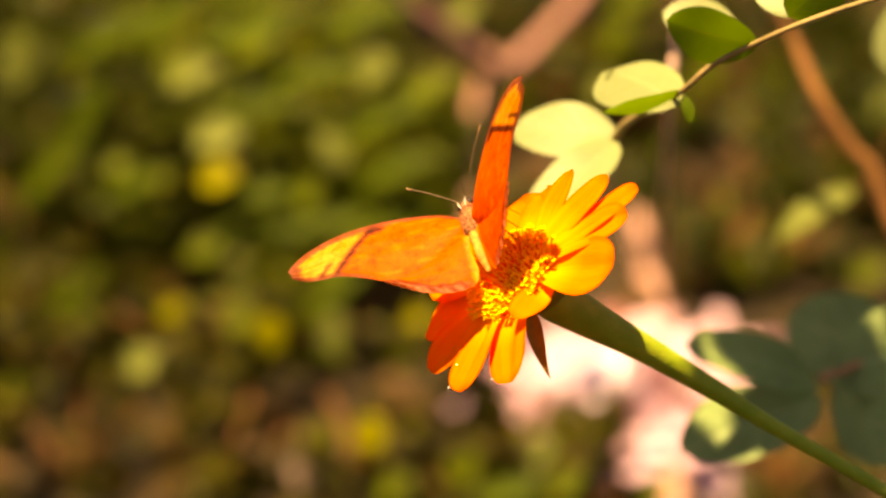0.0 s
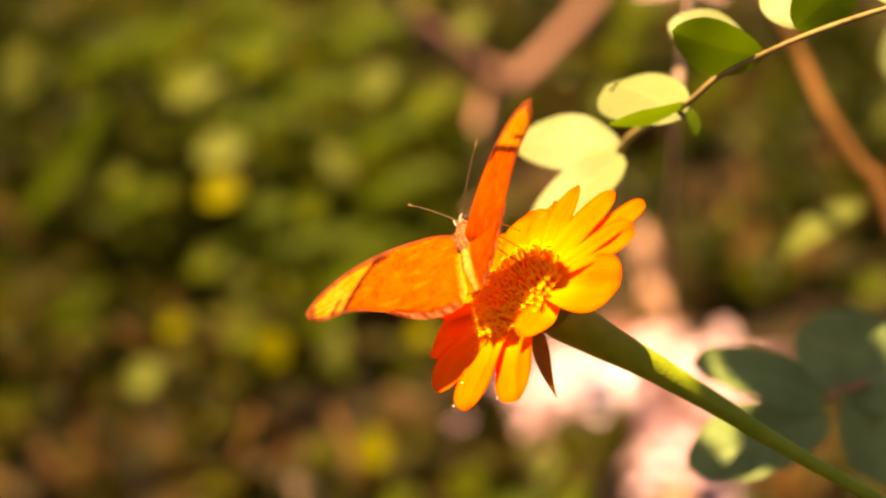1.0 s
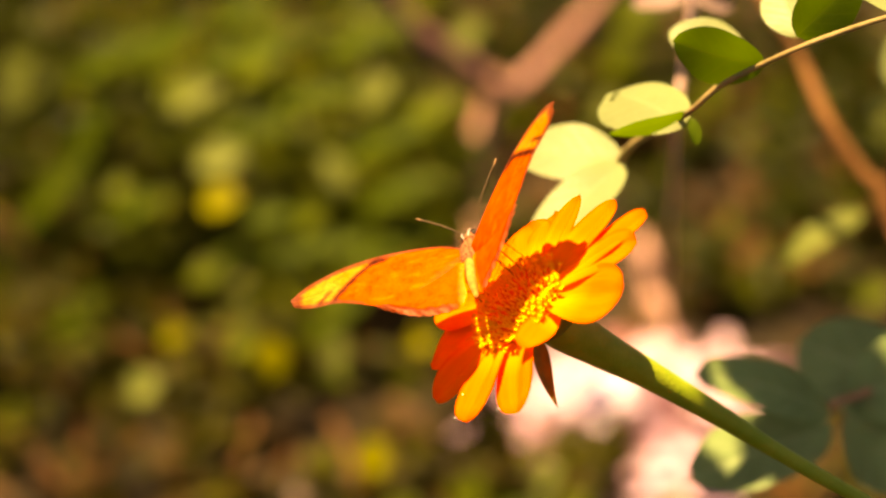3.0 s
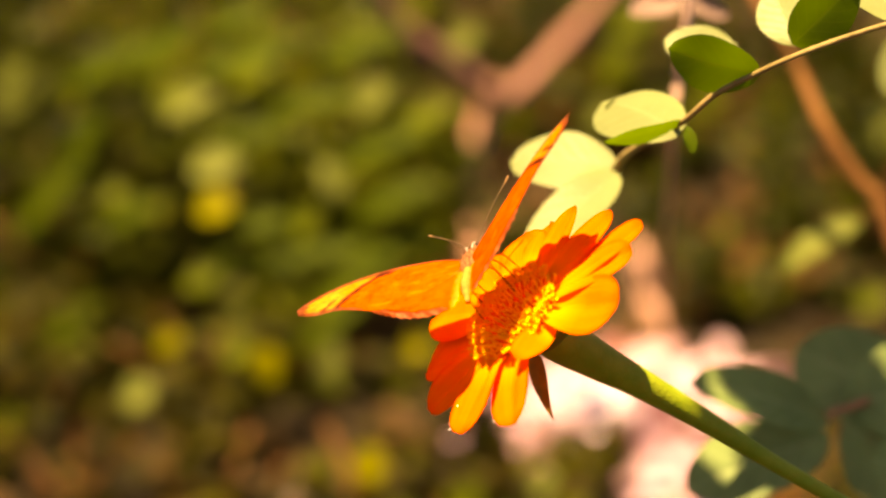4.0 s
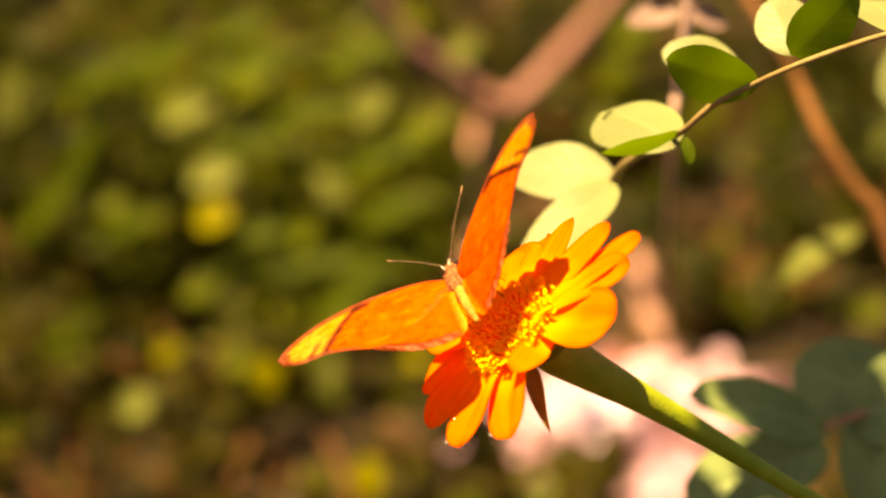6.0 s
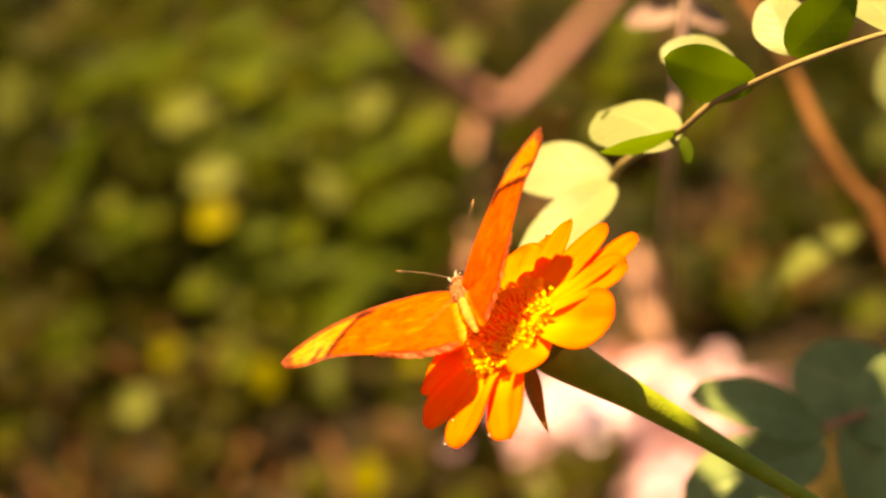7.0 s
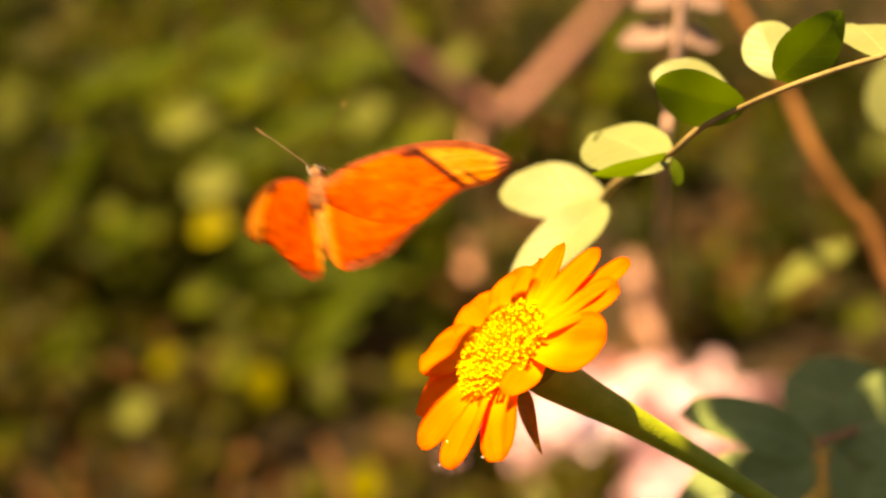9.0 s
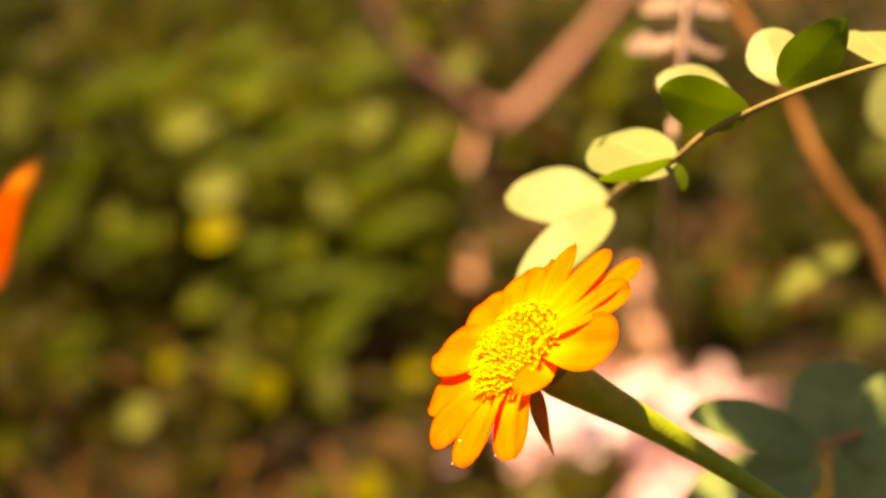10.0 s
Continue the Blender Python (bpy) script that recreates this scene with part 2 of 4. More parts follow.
def tube(bm, points, radii, sides=10, steps=5, rough=0.0):
    """A round stalk through the points, its radius running through radii, capped."""
    path = smooth_path([Vector(p) for p in points], steps)
    n = len(path)
    ref = Vector((0.31, 0.17, 0.93))
    rings = []
    for k, q in enumerate(path):
        d = (path[min(k + 1, n - 1)] - path[max(k - 1, 0)]).normalized()
        side = d.cross(ref).normalized()
        up = side.cross(d)
        x = k / (n - 1) * (len(radii) - 1)
        i = min(int(x), len(radii) - 2)
        r = radii[i] + (radii[i + 1] - radii[i]) * (x - i)
        rings.append([bm.verts.new(q + (side * math.cos(a) + up * math.sin(a)) * r * (1 + rough * noise.noise(q * 40 + Vector((a, 0, 0)))))
                      for a in (2 * math.pi * s / sides for s in range(sides))])
    for a, b in zip(rings, rings[1:]):
        for s in range(sides):
            bm.faces.new((a[s], a[(s + 1) % sides], b[(s + 1) % sides], b[s]))
    bm.faces.new(rings[0][::-1])
    bm.faces.new(rings[-1])
    return bm


def ball(bm, m, rx, ry, rz, seg=16, lumps=0.0):
    v = bmesh.ops.create_uvsphere(bm, u_segments=seg, v_segments=max(8, seg // 2), radius=1)["verts"]
    for q in v:
        k = 1 + lumps * noise.noise(q.co * 3)
        q.co = m @ Vector((q.co.x * rx * k, q.co.y * ry * k, q.co.z * rz * k))
    return bm


def frame_of(base, tip, facing):
    """Axes with x from base to tip and z as near as may be to facing."""
    x = (tip - base).normalized()
    z = (facing - x * facing.dot(x)).normalized()
    y = z.cross(x)
    return Matrix.Translation(base) @ Matrix((x, y, z)).transposed().to_4x4()


def blade(bm, base, tip, width, facing, belly=0.45, point=1.0, fold=0.15, droop=0.1, wave=0.03, seed=0.0, nu=14, nv=8):
    """A leaf blade from base to tip: belly is where it is widest, point sharpens the tip."""
    length = (tip - base).length
    power = math.log(0.5) / math.log(belly)

    def at(u, v):
        w = width / 2 * (math.sin(math.pi * min(1.0, max(0.0, u)) ** power) ** (0.62 if u < belly else 0.62 * point)) if 0 < u < 1 else 0.0
        y = (v * 2 - 1) * w
        z = fold * abs(y) - droop * length * (u - 0.5) ** 2 * 4 * 0.5
        z += wave * width * math.sin(u * 9 + seed * 5 + (3 if v > 0.5 else 0)) * abs(v * 2 - 1)
        return (u * length, y, z)
    return sheet(bm, nu, nv, at, frame_of(base, tip, facing))


def leaf_swarm(name, centres, sizes, narrow, material, parent=None, up=0.6, seed=1):
    """Many small folded leaves in one mesh."""
    rng = np.random.default_rng(seed)
    n = len(centres)
    shape = np.array([(0, 0, 0), (0.25, 0.36, 0.1), (0.25, -0.36, 0.1), (0.6, 0.42, 0.08), (0.6, -0.42, 0.08), (1, 0, -0.1), (0.25, 0, 0.0), (0.6, 0, 0.0)])
    tris = np.array([(0, 6, 1), (0, 2, 6), (6, 7, 3), (6, 3, 1), (6, 4, 7), (6, 2, 4), (7, 5, 3), (7, 4, 5)])
    d = rng.normal(size=(n, 3))
    d[:, 2] *= 0.5
    d /= np.linalg.norm(d, axis=1)[:, None]
    z = rng.normal(size=(n, 3)) * (1 - up) + np.array((0, 0, 1)) * up
    z -= d * (z * d).sum(1)[:, None]
    z /= np.linalg.norm(z, axis=1)[:, None]
    y = np.cross(z, d)
    s = np.asarray(sizes)[:, None, None]
    w = np.asarray(narrow)[:, None, None]
    pts = np.asarray(centres)[:, None] + s * (shape[None, :, 0:1] * d[:, None] + w * shape[None, :, 1:2] * y[:, None] + shape[None, :, 2:3] * z[:, None])
    faces = (tris[None] + 8 * np.arange(n)[:, None, None]).reshape(-1, 3)
    me = bpy.data.meshes.new(name)
    me.from_pydata(pts.reshape(-1, 3).tolist(), [], faces.tolist())
    me.materials.append(material)
    me.shade_smooth()
    ob = new(name, me)
    ob.parent = parent
    return ob


# ---- ground ----
def soil_height(x, y):
    return 0.012 * noise.noise(Vector((x * 2.2, y * 2.2, 0))) + 0.006 * noise.noise(Vector((x * 9, y * 9, 3)))


def build_ground():
    bm = bmesh.new()
    near = [k / 40 * 2.0 for k in range(-40, 41)]
    xs = [-400, -80, -20, -6] + [v * 1.5 for v in near] + [6, 20, 80, 400]
    ys = [-300, -40, -6] + [v * 1.5 + 2.0 for v in near] + [8, 20, 80, 300, 900]
    grid = [[bm.verts.new((x, y, soil_height(x, y) if abs(x) < 5 and abs(y - 2) < 5 else 0.0)) for y in ys] for x in xs]
    for i in range(len(xs) - 1):
        for j in range(len(ys) - 1):
            bm.faces.new((grid[i][j], grid[i + 1][j], grid[i + 1][j + 1], grid[i][j + 1]))
    tagged(part("ground", bm, SOIL), "dark brown humus soil under the plants", "ground", kind="structure")
    rng = np.random.default_rng(5)
    c = np.stack([rng.normal(0.0, 0.75, 2600), rng.normal(2.1, 0.7, 2600), np.zeros(2600)], 1)
    c[:, 2] = [soil_height(x, y) + 0.008 for x, y, _ in c]
    pale = []
    for x, y, n, r in ((1040, 725, 300, 0.024), (1000, 680, 70, 0.018), (1255, 672, 75, 0.015), (1150, 740, 90, 0.018), (1170, 830, 40, 0.014)):
        ray = (spot(x, y, 1.0) - EYE)
        g = EYE + ray * (EYE.z / -ray.z)
        pale.append(np.stack([rng.normal(g.x, r, n), rng.normal(g.y, r * 1.1, n), rng.uniform(0.0, 0.012, n)], 1))
    pale = np.concatenate(pale)
    pale[:, 2] += [soil_height(x, y) + 0.006 for x, y, _ in pale]
    tagged(leaf_swarm("pale_litter", pale, rng.uniform(0.014, 0.040, len(pale)), rng.uniform(0.5, 1.0, len(pale)), PALE_LITTER, up=0.8, seed=8),
           "bleached pinkish dry leaves heaped on the soil", "leaf litter", kind="stuff")
    tagged(leaf_swarm("leaf_litter", c, rng.uniform(0.015, 0.045, 2600), rng.uniform(0.5, 1.0, 2600), LITTER, up=0.85, seed=6),
           "brown fallen leaves scattered over dark soil", "leaf litter", kind="stuff")


# ---- the flower ----
HEART = spot(918, 480, 0.75)
FACE = heading(-0.672, 0.564, 0.48)
LONG = heading(0.643, 0.766, 0.0)
FLOWER_AT = Matrix.Translation(HEART) @ Matrix((LONG, FACE.cross(LONG), FACE)).transposed().to_4x4()

# turn round the heart in degrees, reach and width in mm, lift and curl in degrees, twist
PETALS = [
    (341, 28.5, 7.5, 4, 2, 14), (4, 31, 11, 2, -2, 6), (26, 36, 11.5, 1, -2, -6), (37.5, 33.5, 12, -2, 2, -4), (63.5, 34.5, 15.5, -2, 4, 4),
    (132, 33, 13.5, -1, -4, 8), (160, 33, 13, 0, -5, 4), (189, 32.5, 13, 0, -5, 0), (218, 32, 14.5, 0, -4, 2),
    (243, 32, 14.5, 3, -3, -2), (271, 27, 14, 4, 0, 0), (305, 25.5, 15, 3, 2, 0), (324, 25, 11, 0, 2, -4),
]


def petal(parent, turn, reach, width, lift, curl, twist, seed):
    start, length = 0.0085, reach / 1000 - 0.0085

    def at(u, v):
        w = width / 2000 * (0.42 + 0.58 * math.sin(min(1.0, u / 0.62) * math.pi / 2)) * (1.0 if u < 0.62 else math.sqrt(max(0.0, 1 - ((u - 0.62) / 0.385) ** 2)))
        s = v * 2 - 1
        x, z = 0.0, 0.0
        a = radians(lift)
        for k in range(12):
            step = u / 12 * length
            b = a + radians(curl) * (u * (k + 0.5) / 12) * 1.6
            x, z = x + step * math.cos(b), z + step * math.sin(b)
        y = s * w
        z += 0.22 * abs(s) ** 1.6 * w * (1 - 0.5 * u) - 0.0005 * math.cos(s * math.pi * 2.0) * (1 - u) ** 0.5
        z += 0.0006 * math.sin(u * 5 + seed) * s + radians(twist) * y * u
        y += 0.0008 * math.sin(u * 4 + seed * 2) * u
        return (start + x, y, z)
    bm = sheet(bmesh.new(), 22, 12, at, Matrix.Rotation(radians(-turn), 4, "Z") @ Matrix.Translation((0, 0, -0.0005 * (seed % 3))))
    return part("petal", bm, PETAL, parent)


def floret(bm, m, size, lean):
    """One tubular floret: a stem that flares into five short lobes."""
    rings = []
    for z, r in ((0, 0.26), (0.75, 0.26), (1.45, 0.42)):
        rings.append([bm.verts.new(m @ Vector((r * size * math.cos(k * 1.2566) + lean * z * size, r * size * math.sin(k * 1.2566), z * size * 1.9))) for k in range(5)])
    for a, b in zip(rings, rings[1:]):
        for k in range(5):
            bm.faces.new((a[k], a[(k + 1) % 5], b[(k + 1) % 5], b[k]))
    mid = bm.verts.new(m @ Vector((lean * size, 0, 2.2 * size)))
    for k in range(5):
        lobe = bm.verts.new(m @ Vector((0.86 * size * math.cos((k + 0.5) * 1.2566) + lean * size, 0.80 * size * math.sin((k + 0.5) * 1.2566), 3.25 * size)))
        bm.faces.new((rings[2][k], rings[2][(k + 1) % 5], lobe))
        bm.faces.new((rings[2][(k + 1) % 5], rings[2][k], mid))


def build_flower():
    f = thing("flower", FLOWER_AT, "orange daisy-like flower with yellow-orange heart on a thick green stalk", "flower")
    for k, row in enumerate(PETALS):
        petal(f, *row, seed=k)
    inv = FLOWER_AT.inverted()
    bm = blade(bmesh.new(), inv @ spot(982, 500, 0.7415), inv @ spot(908, 558, 0.732), 0.0074, inv.to_3x3() @ heading(-0.15, 0.45, 0.88), 0.6, 0.7, 0.1, 0.12, 0.03, 2, 20, 12)
    part("petal", bm, PETAL, f, "short petal folded over the flower heart")
    bm = bmesh.new()
    ball(bm, Matrix.Translation((-0.0018, 0, -0.0005)), 0.0112, 0.0112, 0.0045, 32)
    part("flower_heart", bm, DISC, f, "deep orange domed flower heart")
    bm = bmesh.new()
    rng = random.Random(3)
    for k in range(380):
        r = 0.0120 * math.sqrt((k + 0.5) / 380)
        a = k * 2.39996
        h = 0.0042 * math.sqrt(max(0.0, 1 - (r / 0.0124) ** 2)) - 0.0012
        tilt = 0.75 * r / 0.013
        m = Matrix.Translation((r * math.cos(a) - 0.0018, r * math.sin(a), h)) @ Matrix.Rotation(a, 4, "Z") @ Matrix.Rotation(tilt + rng.uniform(-0.4, 0.4), 4, "Y") @ Matrix.Rotation(rng.uniform(0, 6), 4, "Z")
        outer = r > 0.0068
        floret(bm, m, rng.uniform(0.00060, 0.00088) * (1.15 if outer else 0.85), rng.uniform(-0.2, 0.2))
    tagged(part("floret_cushion", bm, FLORET, f, "dense yellow-orange tubular florets", smooth=False), kind="stuff")
    bm = bmesh.new()
    path = [Vector((0, 0, -0.002)), inv @ spot(985, 530, 0.7575), inv @ spot(1048, 566, 0.7635), inv @ spot(1130, 611, 0.770), inv @ spot(1240, 676, 0.776),
            inv @ spot(1345, 741, 0.782), inv @ spot(1450, 802, 0.786), inv @ spot(1570, 872, 0.790), inv @ spot(1900, 1080, 0.80), inv @ spot(2300, 1700, 0.80), inv @ spot(2500, 2900, 0.78), inv @ spot(2560, 5200, 0.72)]
    tube(bm, path, (0.0056, 0.0056, 0.0047, 0.0036, 0.0027, 0.0021, 0.0018, 0.0017, 0.0022, 0.0030, 0.0036, 0.004), 16, 8, 0.08)
    part("stalk", bm, STALK, f, "thick green stalk swelling below the flower")
    bm = bmesh.new()
    ball(bm, frame_of(Vector((0.001, 0, -0.0045)), inv @ spot(985, 530, 0.7575), Vector((0, 0, 1))), 0.0082, 0.0088, 0.0080, 28, 0.08)
    part("calyx", bm, BRACT, f, "brown olive cup below the petals")
    for k, (turn, drop, size) in enumerate(((20, 0.3, 9), (62, 0.2, 8), (215, 0.0, 10), (260, 0.2, 9), (305, 0.3, 9))):
        a = radians(-turn)
        out = Vector((math.cos(a), math.sin(a), 0))
        base = out * 0.0075 + Vector((0, 0, -0.0055))
        tip = base + (out * math.cos(drop) + Vector((0, 0, math.sin(drop)))) * size / 1000
        bm = blade(bmesh.new(), base, tip, 0.0052, Vector((0, 0, 1)), 0.3, 1.7, 0.3, 0.25, 0.02, k, 10, 6)
        part("bract", bm, BRACT, f)
    bm = blade(bmesh.new(), inv @ spot(934, 556, 0.752), inv @ spot(970, 676, 0.748), 0.0042, inv.to_3x3() @ heading(0.25, 0.3, 0.9), 0.3, 1.7, 0.3, -0.25, 0.02, 3, 12, 6)
    part("bract", bm, BRACT, f, "long pointed bract hanging down")
    for turn, r in ((165, 0.0328), (138, 0.0316), (168, 0.027)):
        bm = bmesh.new()
        a = radians(-turn)
        ball(bm, Matrix.Translation((r * math.cos(a), r * math.sin(a), -0.0009 if r > 0.03 else -0.0002)), 0.00020, 0.00020, 0.00017, 12)
        part("dew_drop", bm, DEW, f, "clear dew drop on a petal")
    return f


# ---- the butterfly ----
def wing_outline(points, steps=10):
    return [(p.x, p.y) for p in smooth_path([Vector((x, y, 0)) for x, y in points], steps)]


FORE_EDGE = [(0, 0.9), (5.3, 3.6), (13.5, 5.5), (22, 6.3), (30.5, 5.7), (37.5, 3.6), (41.5, 1.3), (43.6, -0.8)]
FORE_REAR = [(0, -5.0), (7, -9.5), (13, -12.6), (19, -13.0), (25, -9.8), (31.5, -6.8), (38, -5.9), (42.6, -3.6)]
HIND_EDGE = [(-1.0, -1.5), (6, -4.0), (12, -7.0), (17, -9.5), (22, -11.2)]
HIND_REAR = [(-0.6, -9.5), (-1.0, -16.5), (0.6, -20.2), (5, -20.8), (9.5, -19.8), (13.6, -17.8), (17.5, -15.0), (21, -12.4)]


def fade(d, a, b):
    return min(1.0, max(0.0, (d - a) / (b - a)))


def wing_sheet(name, edge, rear, side, camber, tone, parent, lift=0.0):
    """A wing between its front and rear margins, gently cambered, with its pattern in its own colours."""
    front, back = wing_outline(edge, 12), wing_outline(rear, 12)
    nu, nv = 72, 30
    bm = bmesh.new()
    layer = bm.verts.layers.float_color.new("pattern")
    rows = []
    for i in range(nu + 1):
        row = []
        for j in range(nv + 1):
            def along(line):
                x = i / nu * (len(line) - 1)
                k = min(int(x), len(line) - 2)
                return Vector(line[k]).lerp(Vector(line[k + 1]), x - k)
            a, b = along(front), along(back)
            p = a.lerp(b, j / nv)
            edge_gap = min((a - p).length, (b - p).length + 0.3)
            tip_gap = math.hypot(p.x - 44.3, p.y + 2.3) if name == "forewing" else (1 - i / nu) * 40
            u = j / nv
            z = camber * (p.x / 40) ** 2 * 10 + 1.1 * math.sin(math.pi * u) * (1 - i / nu * 0.6) + 0.10 * math.sin(u * 24) * (i / nu)
            if name == "hindwing" and j > nv * 0.8:
                z += 0.15 * math.sin(i * 1.1)
            v = bm.verts.new((side * p.x / 1000, p.y / 1000, (z + lift) / 1000))
            v[layer] = (*tone(p.x, p.y, (a - p).length, (b - p).length, tip_gap), 1)
            row.append(v)
        rows.append(row)
    for i in range(nu):
        for j in range(nv):
            f = (rows[i][j], rows[i + 1][j], rows[i + 1][j + 1], rows[i][j + 1])
            bm.faces.new(f if side > 0 else f[::-1])
    bmesh.ops.remove_doubles(bm, verts=bm.verts, dist=1e-6)
    return part(name, bm, WING, parent)


def blend3(a, b, k):
    return tuple(x + (y - x) * k for x, y in zip(a, b))


ORANGE, RUST, DARK, STRAW = (0.60, 0.078, 0.010), (0.21, 0.055, 0.030), (0.042, 0.008, 0.004), (0.76, 0.32, 0.050)


def fore_tone(x, y, front, rear, tip):
    """Orange with a ragged dark band, paler past it with sunlit straw yellow painted in, and a rusty costa and apex."""
    ragged = noise.noise(Vector((x * 0.9, y * 0.9, 5)))
    c = blend3(ORANGE, (0.68, 0.118, 0.012), 0.5 + 0.5 * noise.noise(Vector((x * 0.09, y * 0.5, 1))))
    c = blend3(c, (0.74, 0.19, 0.02), 0.6 * fade(noise.noise(Vector((x * 0.22, y * 0.9, 7))), 0.1, 0.5))
    along = x + 0.93 * y
    # Paler wing ground, with the yellow of strong sun put into its colour.
    c = blend3(c, STRAW, 0.8 * fade(along, 27.0, 28.6))
    c = blend3(c, ORANGE, 0.30 * fade(abs(math.sin(y * 1.15 + x * 0.1)), 0.86, 1.0) * fade(along, 27.0, 28.6))
    c = blend3(c, DARK, 0.92 * (1 - fade(abs(along - 26.5 + 0.5 * ragged), 0.85, 1.5)))
    c = blend3(c, DARK, 0.85 * (1 - fade(abs(along - 30.7 + 0.4 * ragged), 0.5, 1.1)) * fade(-y, 1.6, 3.2))
    cell = math.hypot((x - 21.0) / 2.8, (y - 4.0) / 1.1)
    c = blend3(c, DARK, 0.9 * (1 - fade(cell + 0.2 * ragged, 0.7, 1.15)))
    edge = 0.7 + 0.8 * fade(x, 14, 28)
    c = blend3(c, RUST, 0.94 * (1 - fade(front + 0.35 * ragged, edge, edge + 0.7)))
    c = blend3(c, RUST, 0.90 * (1 - fade(rear + 0.3 * ragged, 0.8, 1.6)) * fade(x, 22, 27))
    return blend3(c, RUST, 0.9 * (1 - fade(tip + 0.8 * ragged, 3.4, 4.8)))


def hind_tone(x, y, front, rear, tip):
    """Orange with a pale body fold and a scalloped rusty rim."""
    c = blend3(ORANGE, (0.66, 0.11, 0.012), 0.5 + 0.5 * noise.noise(Vector((x * 0.3, y * 0.08, 9))))
    c = blend3(c, (0.74, 0.36, 0.06), 1 - fade(x, -1.0, 1.2))
    rim = min(rear if y < -9.5 else 9, tip * 0.55) + 0.3 * math.sin((x - y) * 1.9)
    c = blend3(c, DARK, 0.75 * (1 - fade(abs(rim - 2.4), 0.25, 0.8)) * fade(x, 2, 5))
    spots = 0.5 + 0.5 * math.sin((x - y) * 1.9)
    return blend3(c, blend3((0.16, 0.042, 0.020), (0.42, 0.15, 0.085), spots), 0.9 * (1 - fade(rim, 1.7, 2.3)) * fade(x, 0.5, 3))


def build_butterfly():
    b = thing("butterfly", Matrix(), "orange longwing butterfly with dark wing bands feeding on the flower", "butterfly")
    bm = bmesh.new()
    ball(bm, Matrix.Translation((0, 0.0002, 0.0007)), 0.0027, 0.0050, 0.0026, 24, 0.12)
    rng = random.Random(8)
    for k in range(420):
        a, y = rng.uniform(-0.3, math.pi + 0.3), rng.uniform(-0.95, 0.95)
        r = math.sqrt(1 - y * y)
        p = Vector((0.0026 * r * math.cos(a), 0.0002 + 0.0045 * y, 0.0007 + 0.0025 * r * math.sin(a)))
        out = Vector((math.cos(a) * r, y - 0.7, math.sin(a) * r)).normalized()
        side = out.cross(Vector((rng.uniform(-1, 1), rng.uniform(-1, 1), rng.uniform(-1, 1)))).normalized() * 0.00007
        bm.faces.new([bm.verts.new(q) for q in (p - side, p + side, p + out * rng.uniform(0.0006, 0.0013))])
    part("thorax", bm, FUR, b, "rusty brown hairy thorax")
    bm = bmesh.new()
    tube(bm, [(0, -0.003, 0.0010), (0, -0.008, 0.0012), (0, -0.012, 0.0006), (0, -0.0155, -0.0006)], (0.0014, 0.0012, 0.0011, 0.0006), 14, 6)
    part("abdomen", bm, plain_material("tawny abdomen", (0.42, 0.10, 0.02), (0.52, 0.19, 0.04), 700, 0.7, 0.4), b, "slender tawny abdomen")
    bm = bmesh.new()
    ball(bm, Matrix.Translation((0, 0.0054, 0.0007)), 0.0019, 0.0016, 0.0016, 18, 0.1)
    h = part("head", bm, FUR, b, "rusty head with white lines")
    for s in (-1, 1):
        bm = bmesh.new()
        ball(bm, Matrix.Translation((s * 0.0015, 0.0060, 0.0010)), 0.00105, 0.00105, 0.00105, 14)
        part("eye", bm, EYE_DARK, h, "dark glossy eye")
        bm = bmesh.new()
        tube(bm, [(s * 0.0007, 0.0044, 0.0023), (s * 0.0010, 0.0056, 0.0026), (s * 0.0013, 0.0070, 0.0022)], (0.00013, 0.00017, 0.00010), 8, 4)
        part("head_stripe", bm, WHITE_SCALE, h, "white stripe beside the eye")
        bm = bmesh.new()
        end = Vector((0.0136, 0.0185, 0.0063)) if s > 0 else Vector((-0.0113, 0.0176, 0.0066))
        tube(bm, [(s * 0.0004, 0.0062, 0.0014), Vector((s * 0.0004, 0.0062, 0.0014)).lerp(end, 0.5) + Vector((0, 0.0004, 0.0004)), end], (0.00018, 0.00015, 0.00017), 8, 6)
        feeler = part("antenna", bm, ANTENNA, h, "thin dark antenna")
        bm = bmesh.new()
        d = (end - Vector((s * 0.0004, 0.0062, 0.0014))).normalized()
        tube(bm, [end - d * 0.0018, end - d * 0.0006, end + d * 0.0004], (0.00012, 0.00024, 0.00016), 8, 4)
        part("antenna_tip", bm, CLUB, h, "rusty antenna club")
        for k, y in enumerate((0.0028, 0.0008, -0.0012)):
            bm = bmesh.new()
            tube(bm, [(s * 0.0012, y, -0.0014), (s * 0.0048, y + 0.002 - 0.002 * k, -0.0026), (s * 0.0055, y + 0.003 - 0.004 * k, -0.0126)], (0.00028, 0.00020, 0.00012), 6, 4)
            part("leg", bm, FUR, b)
    bm = bmesh.new()
    tube(bm, [(0, 0.0060, -0.0004), (0, 0.0072, -0.0036), (0, 0.0050, -0.0118)], (0.0002, 0.00016, 0.00012), 6, 5)
    part("proboscis", bm, ANTENNA, h, "thin dark proboscis")
    wings = []
    for side in (-1, 1):
        w = wing_sheet("forewing", FORE_EDGE, FORE_REAR, side, -0.12, fore_tone, b)
        tagged(w, "long orange forewing with dark band and rusty rim")
        hw = wing_sheet("hindwing", HIND_EDGE, HIND_REAR, side, -0.10, hind_tone, w, -0.5)
        tagged(hw, "rounded orange hindwing with scalloped rusty rim")
        w.matrix_basis = pose(side * 0.002, 0.002, 0.0015)
        wings.append(w)
    return b, wings


